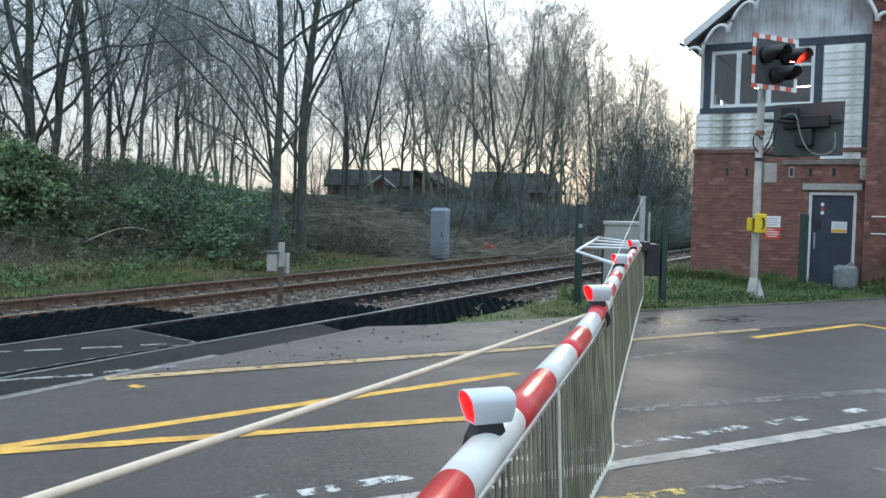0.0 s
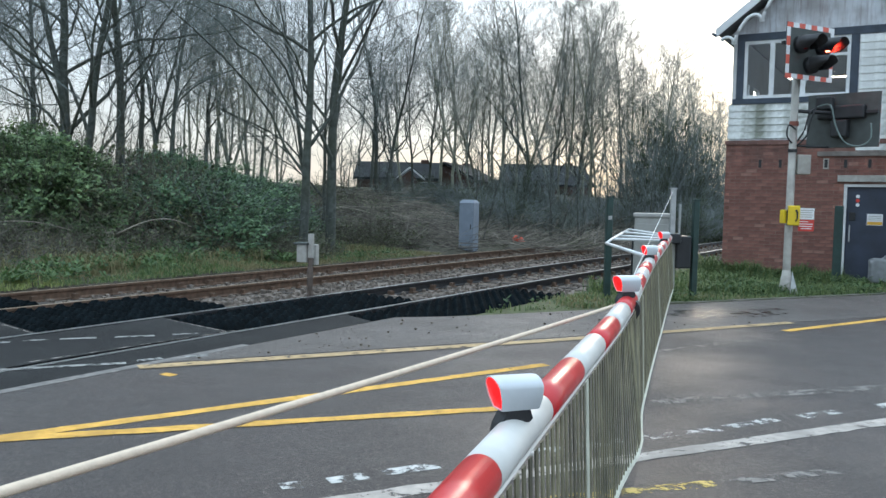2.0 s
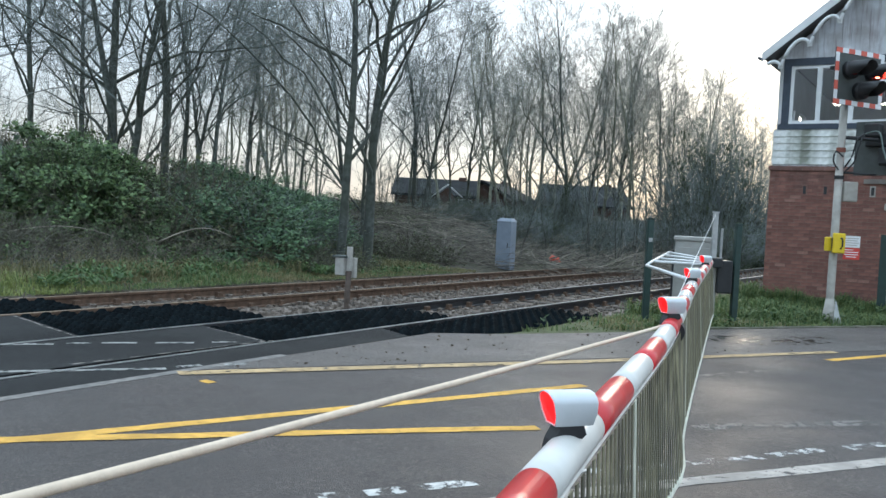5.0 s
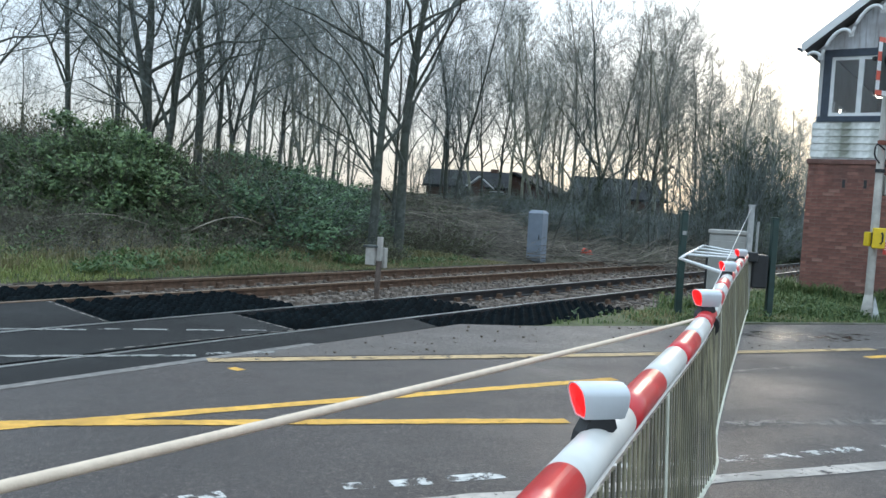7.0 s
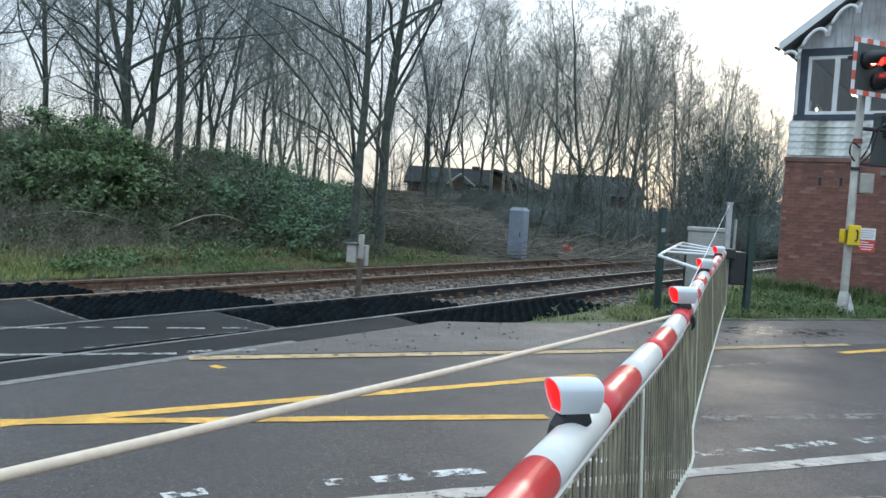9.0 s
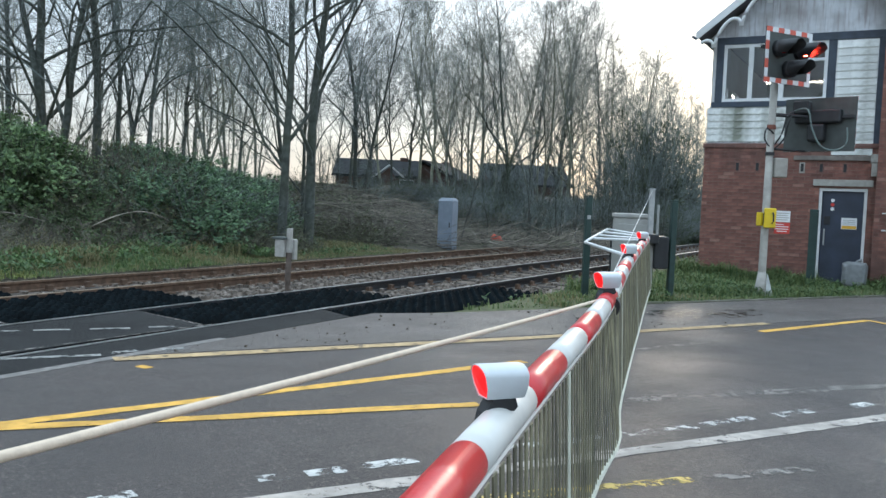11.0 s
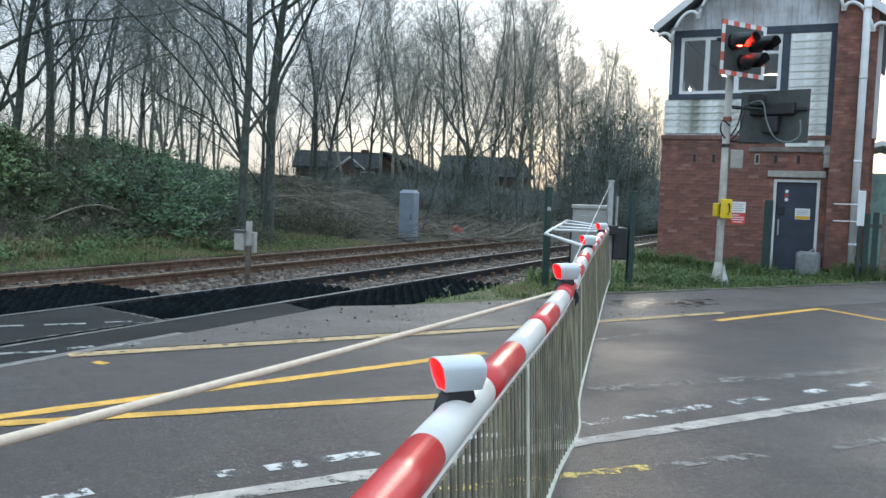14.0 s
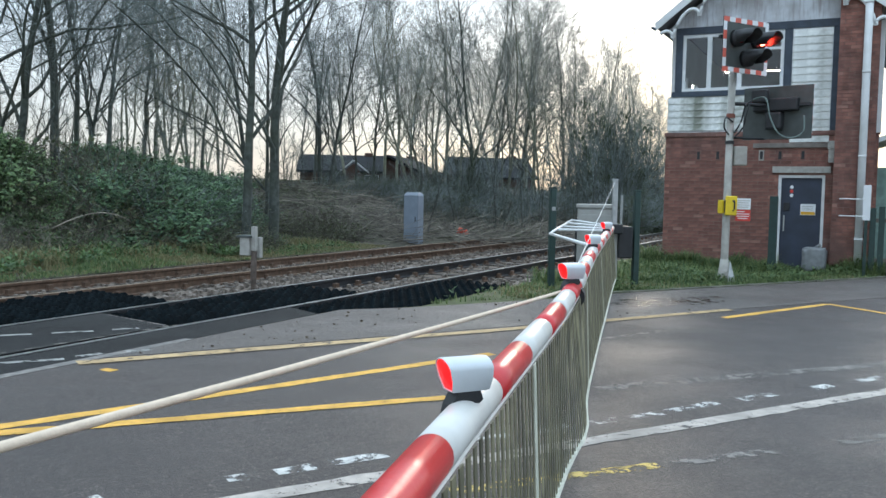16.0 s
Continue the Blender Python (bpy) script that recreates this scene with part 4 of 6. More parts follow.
def window(parent, x0, x1, z0, z1, y, cols, transom=None):
    w = thing("window", pose(0, 0, 0), "", "")
    for k in ("label", "category"):
        if k in w:
            del w[k]
    w.parent = parent
    f = Mesh()
    b = 0.07
    f.box(x0, x1, y - 0.05, y + 0.05, z1 - b, z1)
    f.box(x0, x1, y - 0.07, y + 0.05, z0, z0 + b)
    f.box(x0, x0 + b, y - 0.05, y + 0.05, z0 + b, z1 - b)
    f.box(x1 - b, x1, y - 0.05, y + 0.05, z0 + b, z1 - b)
    for c in cols:
        f.box(c - 0.05, c + 0.05, y - 0.048, y + 0.048, z0 + b, z1 - b)
    if transom:
        a, c, z = transom
        f.box(a, c, y - 0.045, y + 0.045, z - 0.03, z + 0.03)
    part("frame", f, m_trim, w, "white timber window frame")
    edges = [x0 + b] + [v for c in cols for v in (c - 0.05, c + 0.05)] + [x1 - b]
    for i in range(0, len(edges), 2):
        g = part("pane", Mesh().box(edges[i], edges[i + 1], y - 0.004, y + 0.004, z0 + b, z1 - b), m_glass, w, "clear glass pane")
        g.visible_shadow = False
    return w


def boards(parent, name, x0, x1, z0, z1, y, pitch, material, face=0.022):
    """Lapped boards, each one its own piece."""
    n = max(1, round((z1 - z0) / pitch))
    p = (z1 - z0) / n
    d = Mesh().add([(x0, y, 0), (x1, y, 0), (x0, y, p), (x1, y, p), (x0, y - face, 0), (x1, y - face, 0), (x0, y - 0.006, p), (x1, y - 0.006, p)],
                   [(4, 5, 7, 6), (0, 1, 5, 4), (2, 6, 7, 3), (0, 4, 6, 2), (1, 3, 7, 5), (0, 2, 3, 1)]).data(name, False, material)
    for i in range(n):
        o = part(name, d, None, parent)
        o.location = (random.uniform(-0.004, 0.004), random.uniform(-0.004, 0.002), z0 + i * p)


def bricks(b, dx0, dx1, dz):
    """Bricks of the gable wall and chimney, proud of their mortar: those left of the door are pieces, the others one mesh."""
    r = random.Random(4)
    whole = Mesh().box(-0.1075, 0.1075, -0.008, 0.0, -0.0325, 0.0325, 0.002).data("brick", False, m_brickface)
    rest = Mesh()
    for j in range(38):
        z = 0.03 + j * 0.0753
        x = -0.1125 * (j % 2)
        while x < BOXW:
            x0, x1 = max(x, 0.0) + 0.005, min(x + 0.225, BOXW) - 0.005
            x += 0.225
            if z < dz + 0.03:
                if x0 < dx0 < x1:
                    x1 = dx0 - 0.004
                elif x0 < dx1 < x1:
                    x0 = dx1 + 0.004
                elif dx0 <= x0 < dx1:
                    continue
            if x1 - x0 < 0.04:
                continue
            out = r.uniform(-0.003, 0.002)
            if x1 - x0 > 0.21 and x1 < 2.42 and 0.3 < z < 2.4:
                o = part("brick", whole, None, b)
                o.location = ((x0 + x1) / 2, out, z)
            else:
                rest.box(x0, x1, -0.008 + out, 0.0, z - 0.0325, z + 0.0325)
    for j in range(108):
        z = 0.03 + j * 0.0753
        for x0, x1 in (((3.545, 3.755), (3.765, 3.975), (3.985, 4.195), (4.205, 4.295)) if j % 2 else ((3.545, 3.635), (3.645, 3.855), (3.865, 4.075), (4.085, 4.295))):
            rest.box(x0, x1, -0.358 + r.uniform(-0.003, 0.002), -0.35, z - 0.0325, z + 0.0325)
    tagged(part("brickwork_rest", rest, m_brickface, b), kind="stuff")


def signal_box():
    b = thing("signal_box", pose(5.66, 19.7, 0, 0, 0, -28.0), "two-storey signal box of red brick and white weatherboard", "signal box")
    W, L = BOXW, BOXL
    # brick storey with a door opening
    dx0, dx1, dz = 2.45, 3.38, 2.02
    me = Mesh()
    me.box(0, dx0, 0, 0.3, -0.3, 2.9)
    me.box(dx1, W, 0, 0.3, -0.3, 2.9)
    me.box(dx0, dx1, 0, 0.3, dz, 2.9)
    part("front_wall", me, m_mortar, b, "weathered red brick wall with sooty mortar")
    me = Mesh()
    me.box(0, 0.3, 0.3, L, -0.3, 2.9)
    me.box(W - 0.3, W, 0.3, L, -0.3, 2.9)
    me.box(0.3, W - 0.3, L - 0.3, L, -0.3, 2.9)
    part("brick_wall", me, m_brick, b, "weathered red brick ground storey")
    part("string_course", Mesh().box(-0.03, W + 0.02, -0.035, 0.0, 2.86, 2.96, 0.008), m_brick, b)
    part("string_course", Mesh().box(1.9, 3.6, -0.05, -0.002, 2.60, 2.70, 0.01), mat("stained_sill", (0.22, 0.19, 0.17), 0.85, stain=(0.12, 0.1, 0.09)), b, "stained stone band under the boards")
    part("corbel", Mesh().box(3.42, 3.58, -0.09, -0.002, 2.28, 2.56, 0.01), m_conc, b, "pale stone block")
    part("corbel", Mesh().box(3.40, 3.66, -0.10, -0.002, 2.56, 2.74, 0.01), m_conc, b, "pale stone block")
    for x in (0.74, 1.16, 2.08, 2.46, 2.92):
        a = part("air_vent", Mesh().box(x - 0.055, x + 0.055, -0.012, 0.012, 2.33, 2.56, 0.003), m_conc if x == 2.08 else m_brick, b, "small upright air vent")
        part("slot", Mesh().box(x - 0.03, x + 0.03, -0.016, -0.012, 2.36, 2.53), m_blackp, a, "dark slot")
    part("lintel", Mesh().box(dx0 - 0.13, dx1 + 0.1, -0.05, 0.05, dz + 0.04, dz + 0.18, 0.01), m_conc, b, "pale stone lintel")
    d = part("door", Mesh().box(dx0 + 0.06, dx1 - 0.06, 0.08, 0.13, -0.02, dz - 0.05, 0.004), m_door, b, "closed navy blue door")
    fr = Mesh()
    fr.box(dx0, dx0 + 0.06, 0.02, 0.14, 0, dz)
    fr.box(dx1 - 0.06, dx1, 0.02, 0.14, 0, dz)
    fr.box(dx0 + 0.06, dx1 - 0.06, 0.02, 0.14, dz - 0.06, dz)
    part("door_frame", fr, m_trim, b, "white painted door frame")
    part("handle", Mesh().box(dx0 + 0.12, dx0 + 0.15, 0.05, 0.079, 0.8, 1.15, 0.004), m_galv, d, "steel pull handle")
    s = part("notice", Mesh().box(dx0 + 0.46, dx0 + 0.76, 0.068, 0.078, 1.16, 1.40, 0.003), m_signw, d, "white notice with an orange band")
    part("notice_band", Mesh().box(dx0 + 0.47, dx0 + 0.75, 0.065, 0.068, 1.17, 1.235), m_signo, s)
    for i in range(3):
        part("text_bar", Mesh().box(dx0 + 0.49, dx0 + 0.72, 0.065, 0.068, 1.27 + i * 0.037, 1.28 + i * 0.037), m_lgrey, s)
    for i in range(3):
        part("symbol_plate", Mesh().tube([(dx0 + 0.27, 0.079, 1.58 + i * 0.09), (dx0 + 0.27, 0.07, 1.58 + i * 0.09)], 0.038, 14), m_signw if i != 1 else m_signr, d, "small round symbol")
    part("lock_box", Mesh().box(dx0 + 0.12, dx0 + 0.24, 0.05, 0.079, 1.25, 1.42, 0.008), m_blackp, d)
    # upper storey: frame of dark posts, boards, windows
    up = Mesh()
    z0, z1 = 2.9, 5.3
    for x0, x1 in ((2.46, 2.62), (3.42, 3.62), (W - 0.12, W)):
        up.box(x0, x1, -0.02, 0.12, z0, z1)
    up.box(0.16, W, -0.03, 0.12, 5.14, 5.3)
    up.box(0.16, 0.32, -0.02, 0.12, 3.76, z1)
    up.box(0.10, 2.46, -0.035, 0.12, 3.76, 3.88)
    part("upper_frame", up, m_navy, b, "navy blue timber frame")
    core = Mesh()
    core.box(0.05, 2.5, 0.0, 0.06, 2.9, 3.76)
    core.box(2.62, 3.42, 0.0, 0.06, 2.7, 5.14)
    core.box(3.62, W, 0.0, 0.06, 2.9, 5.14)
    part("lining", core, m_gable, b)
    boards(b, "board", 0.02, 2.46, 3.0, 3.76, -0.004, 0.15, m_boards)
    boards(b, "board", 2.63, 3.41, 2.72, 5.12, -0.004, 0.155, m_boards)
    window(b, 0.32, 2.46, 3.88, 5.14, 0.04, (0.90, 1.55), (1.6, 2.39, 4.75))
    # side walls and floor of the upper room, with windows that let the far light through
    sd = Mesh()
    for x0, x1 in ((0.05, 0.17), (W - 0.17, W - 0.05)):
        sd.box(x0, x1, 0.12, L, 2.9, 3.8)
        sd.box(x0, x1, 0.12, L, 4.38, 5.3)
        for k in range(6):
            y = 0.12 + k * (L - 0.67) / 5
            sd.box(x0 + 0.004, x1 - 0.004, y, y + 0.55, 3.8, 4.38)
    sd.box(0.17, W - 0.17, L - 0.12, L, 2.9, 3.9)
    sd.box(0.17, W - 0.17, L - 0.12, L, 4.25, 5.3)
    for k in range(4):
        x = 0.17 + k * (W - 0.64) / 3
        sd.box(x, x + 0.3, L - 0.116, L - 0.004, 3.9, 4.25)
    part("upper_wall", sd, m_trim, b, "white painted upper walls with openings")
    part("upper_floor", Mesh().box(0.31, W - 0.31, 0.31, L - 0.31, 2.75, 2.895), m_interior, b)
    part("upper_ceiling", Mesh().box(0.18, W - 0.18, 0.13, L - 0.13, 5.32, 5.4), m_interior, b)
    # gable and roof
    mid, rise = W / 2, 0.80
    zt = 5.30 + rise * mid
    g = Mesh()
    g.add([(0.0, 0.02, 5.3), (W, 0.02, 5.3), (mid, 0.02, zt), (0.0, 0.1, 5.3), (W, 0.1, 5.3), (mid, 0.1, zt)], [(0, 1, 2), (5, 4, 3), (0, 3, 4, 1), (1, 4, 5, 2), (2, 5, 3, 0)])
    part("gable_backing", g, m_gable, b)
    for i in range(24):
        x0 = 0.06 + i * (W - 0.12) / 24
        x1 = x0 + (W - 0.12) / 24 - 0.006
        t = lambda x: 5.30 + rise * (x if x < mid else W - x)
        o = part("gable_board", Mesh().add([(x0, 0.0, 5.3), (x1, 0.0, 5.3), (x1, 0.0, t(x1)), (x0, 0.0, t(x0)), (x0, 0.018, 5.3), (x1, 0.018, 5.3), (x1, 0.018, t(x1)), (x0, 0.018, t(x0))],
                                           [(0, 1, 2, 3), (7, 6, 5, 4), (0, 4, 5, 1), (1, 5, 6, 2), (2, 6, 7, 3), (3, 7, 4, 0)]), m_gable, b)
        o.location.y = random.uniform(-0.004, 0.004)
    ov = 0.19
    for s in (1, -1):
        def X(x):
            return x if s == 1 else W - x
        rf = Mesh()
        a = (-ov, 5.30 - rise * ov + 0.1)
        c = (mid, zt + 0.1)
        rf.add([(X(a[0]), -0.42, a[1]), (X(c[0]), -0.42, c[1]), (X(c[0]), L + 0.4, c[1]), (X(a[0]), L + 0.4, a[1]),
                (X(a[0]), -0.42, a[1] + 0.07), (X(c[0]), -0.42, c[1] + 0.07), (X(c[0]), L + 0.4, c[1] + 0.07), (X(a[0]), L + 0.4, a[1] + 0.07)],
               [(0, 1, 2, 3), (4, 7, 6, 5), (0, 4, 5, 1), (1, 5, 6, 2), (2, 6, 7, 3), (3, 7, 4, 0)])
        part("roof_slope", rf, m_slate, b, "grey slate roof slope")
        bb = Mesh()
        bb.add([(X(-ov - 0.04), -0.46, a[1] - 0.06), (X(mid), -0.46, c[1] - 0.04), (X(mid), -0.46, c[1] + 0.15), (X(-ov - 0.04), -0.46, a[1] + 0.13),
                (X(-ov - 0.04), -0.425, a[1] - 0.06), (X(mid), -0.425, c[1] - 0.04), (X(mid), -0.425, c[1] + 0.15), (X(-ov - 0.04), -0.425, a[1] + 0.13)],
               [(0, 1, 2, 3), (7, 6, 5, 4), (0, 4, 5, 1), (1, 5, 6, 2), (2, 6, 7, 3), (3, 7, 4, 0)])
        part("bargeboard", bb, m_trim, b, "grey-white decorated bargeboard")
        for i in range(4):
            x = 0.17 + (i - 1) * 0.56
            sc = Mesh()
            arc = []
            for j in range(13):
                f = j / 12 if i else 0.5 + j / 24
                xx = x + 0.56 * f
                arc.append((X(xx), -0.445, 5.22 + rise * xx - 0.01 - 0.30 * (1 - math.sin(math.pi * f) ** 0.62)))
            sc.tube(arc, 0.04, 6)
            part("barge_arch", sc, m_trim, b, "curved fretwork arch under the bargeboard", True)
            part("barge_cusp", Mesh().box(X(x + 0.56) - 0.05, X(x + 0.56) + 0.05, -0.47, -0.42, 5.22 + rise * (x + 0.56) - 0.34, 5.22 + rise * (x + 0.56) - 0.25, 0.01), m_trim, b)
        part("finial", Mesh().tube([(X(-ov - 0.02), -0.44, a[1] - 0.02), (X(-ov - 0.12), -0.44, a[1] + 0.04)], 0.03, 8), m_navy, b)
    ch = Mesh()
    ch.box(3.54, 4.30, -0.35, -0.03, -0.3, 8.2)
    part("chimney", ch, m_mortar, b, "brick chimney breast up the gable wall")
    part("drain_pipe", Mesh().tube([(4.07, -0.44, -0.1), (4.07, -0.44, 7.4)], 0.075, 16), m_trim, b, "grey-white drain pipe", True)
    for z in (0.7, 2.4, 4.1, 5.5):
        part("pipe_clip", Mesh().box(3.99, 4.15, -0.525, -0.351, z - 0.02, z + 0.02, 0.006), m_trim, b)
    part("corner_board", Mesh().box(W - 0.07, W + 0.03, -0.06, 0.1, 2.9, 5.2, 0.008), m_trim, b, "white corner board")
    bricks(b, dx0, dx1, dz)


signal_box()


def hut():
    h = thing("lineside_hut", pose(11.2, 21.5, 0, 0, 0, -28), "pale green lineside hut beside the signal box", "hut")
    part("wall", Mesh().box(-1.2, 2.2, -1, 1.5, -0.1, 2.3, 0.01), mat("pale_green_paint", (0.22, 0.33, 0.30), 0.7), h)
    part("roof", Mesh().prism([(-1.4, 2.3), (0.5, 2.95), (2.4, 2.3), (2.4, 2.42), (0.5, 3.07), (-1.4, 2.42)], -1.25, 1.7), m_trim, h, "pale felt roof")


hut()


# ---- things by the track ----
def trackside_cabinet():
    c = thing("location_cabinet", pose(-0.13, 27.2, bank(-0.06 * 0.883 - 27.2 * 0.469, -0.06 * 0.469 + 27.2 * 0.883) - 0.1, 0, 0, -26), "tall grey-blue steel equipment cabinet beside the track", "cabinet")
    part("housing", Mesh().box(-0.25, 0.25, -0.2, 0.2, 0, 1.52, 0.012), m_grey, c)
    part("cap", Mesh().add([(-0.26, -0.21, 1.52), (0.26, -0.21, 1.52), (0.26, 0.21, 1.52), (-0.26, 0.21, 1.52), (-0.19, -0.1, 1.62), (0.19, -0.1, 1.62), (0.19, 0.12, 1.62), (-0.19, 0.12, 1.62)],
                           [(0, 3, 2, 1), (4, 5, 6, 7), (0, 1, 5, 4), (1, 2, 6, 5), (2, 3, 7, 6), (3, 0, 4, 7)]), m_grey, c, "sloped grey cap")
    part("door", Mesh().box(-0.22, 0.22, -0.212, -0.2, 0.12, 1.45, 0.004), m_grey, c, "flush steel door")
    part("handle", Mesh().box(0.15, 0.18, -0.23, -0.212, 0.7, 0.85, 0.004), m_blackp, c)


trackside_cabinet()


def relay_post():
    c = thing("track_equipment_post", pose(-2.42, 13.1, -0.2, 0, 0, -20), "rusty post with pale grey equipment boxes between the tracks", "equipment post")
    part("post", Mesh().tube([(0.0, 0.0, 0), (-0.04, 0, 0.12), (-0.05, 0, 0.3), (-0.04, 0, 0.75)], 0.045, 10), m_darkrust, c, "bent rusty post", True)
    part("foot", Mesh().tube([(0.14, -0.04, 0.0), (0.03, -0.02, 0.1), (-0.04, 0, 0.28)], 0.025, 8), m_darkrust, c, "", True)
    part("equipment_box", Mesh().box(-0.24, -0.08, -0.09, 0.09, 0.68, 0.95, 0.012), m_conc, c, "pale grey box")
    part("box_lid", Mesh().box(-0.28, -0.05, -0.11, 0.11, 0.95, 0.985, 0.006), m_dgrey, c, "dark lid")
    part("equipment_box", Mesh().box(-0.07, 0.035, 0.045, 0.13, 0.64, 0.955, 0.01), m_conc, c, "off-white box")
    part("cap_tube", Mesh().box(-0.07, 0.0, -0.04, 0.04, 0.75, 1.12, 0.008), m_conc, c, "upright grey cap")


relay_post()


def green_posts():
    for x, y, h in ((2.19, 13.9, 1.58), (3.70, 14.45, 1.56)):
        p = thing("green_post", pose(x, y, 0, 0, 0, 10), "dark green steel fence post in the verge", "fence post", "green posts by the barrier")
        part("tube", Mesh().box(-0.05, 0.05, -0.05, 0.05, -0.1, h, 0.012), m_green, p)
        part("cap", Mesh().box(-0.056, 0.056, -0.056, 0.056, h, h + 0.03, 0.008), m_green, p)
        if x < 3:
            part("tag", Mesh().box(-0.03, 0.03, -0.056, -0.051, h - 0.35, h - 0.29), m_galv, p, "small pale tag")
    g = thing("gate_post", pose(7.35, 17.6, 0, 0, 0, -28), "dark green gate post by the signal box door", "gate post")
    part("tube", Mesh().box(-0.08, 0.08, -0.06, 0.06, -0.1, 1.55, 0.012), m_green, g)
    fn = thing("palisade_fence", pose(8.85, 17.15, 0, 0, 0, -25), "dark green and grey fence beside the signal box", "fence")
    for i in range(7):
        part("pale", Mesh().box(0.25 + i * 0.16, 0.25 + i * 0.16 + 0.11, -0.012, 0.012, 0.0, 1.35 + 0.03 * (i % 2), 0.006), m_green if i < 2 else m_dkwood, fn)
    for z in (0.3, 1.1):
        part("rail", Mesh().box(0.2, 1.5, 0.013, 0.05, z - 0.04, z + 0.04), m_dkwood, fn)
    s = thing("marker_post", pose(8.95, 16.95, 0, 0, 0, -28), "slim post with a white marker board", "marker post")
    part("post", Mesh().box(-0.03, 0.03, -0.02, 0.02, -0.1, 1.75, 0.004), m_green, s)
    part("board", Mesh().box(-0.07, 0.07, -0.035, -0.021, 1.1, 1.8, 0.004), m_signw, s, "white marker board")
    for z in (1.18, 1.52):
        part("bar", Mesh().tube([(-0.5, -0.03, z), (-0.02, -0.03, z)], 0.012, 6), m_trim, s, "thin white bar")
    sk = thing("plastic_sack", pose(8.33, 17.80, 0, 0, 0, -28), "grey plastic sack slumped against the door", "sack")
    b = bmesh.new()
    bmesh.ops.create_icosphere(b, subdivisions=4, radius=1)
    me = Mesh()
    for p in b.verts:
        q = p.co.copy()
        k = 1 + 0.10 * noise.noise(q * 2.2) + 0.05 * noise.noise(q * 5)
        f = lambda v: math.copysign(abs(v) ** 0.33, v)
        p.co = (f(q.x) * 0.235 * k * (1 + 0.06 * q.z), f(q.y) * 0.15 * k, max(0.0, 0.25 + f(q.z) * 0.25 * k))
    b.verts.index_update()
    me.add([p.co for p in b.verts], [[p.index for p in q.verts] for q in b.faces])
    b.free()
    part("bag", me, m_bag, sk, "", True)
    part("neck", Mesh().tube([(0.02, 0, 0.46), (0.05, 0.01, 0.52), (0.12, 0, 0.55)], [0.06, 0.025, 0.04], 8), m_bag, sk, "tied neck", True)
    r = thing("orange_marker", pose(1.62, 31.0, bank(1.62 * 0.883 - 31 * 0.469, 30) + 0.05, 0, 8, 20), "small orange plastic marker lying by the far track", "track marker")
    part("shell", Mesh().tube([(-0.22, 0, 0.0), (-0.1, 0, 0.12), (0.1, 0, 0.1), (0.26, 0, 0.0)], [0.05, 0.12, 0.1, 0.04], 10), m_orange, r, "", True)


green_posts()


# ---- plants ----
def limb(out, p, d, ln, r, r1, n, sides, rnd, wob=0.12, up=0.0):
    """A bent tapering limb. Returns its points and radii."""
    pts, rs = [p.copy()], [r]
    d = d.normalized()
    for i in range(n):
        d = d + Vector((rnd.gauss(0, wob), rnd.gauss(0, wob), rnd.gauss(0, wob * 0.6) + up))
        d.normalize()
        p = p + d * (ln / n)
        pts.append(p.copy())
        rs.append(r + (r1 - r) * (i + 1) / n)
    k = len(out.v)
    for i, q in enumerate(pts):
        e = (pts[min(i + 1, n)] - pts[max(i - 1, 0)]).normalized()
        a = e.cross(Vector((0.3, 0.9, 0.1)))
        if a.length < 0.1:
            a = e.cross(Vector((1, 0, 0)))
        a.normalize()
        b = e.cross(a)
        for j in range(sides):
            t = 2 * math.pi * j / sides
            out.v.append(tuple(q + (a * math.cos(t) + b * math.sin(t)) * rs[i]))
    for i in range(n):
        for j in range(sides):
            out.f.append((k + i * sides + j, k + i * sides + (j + 1) % sides, k + (i + 1) * sides + (j + 1) % sides, k + (i + 1) * sides + j))
    return pts, rs


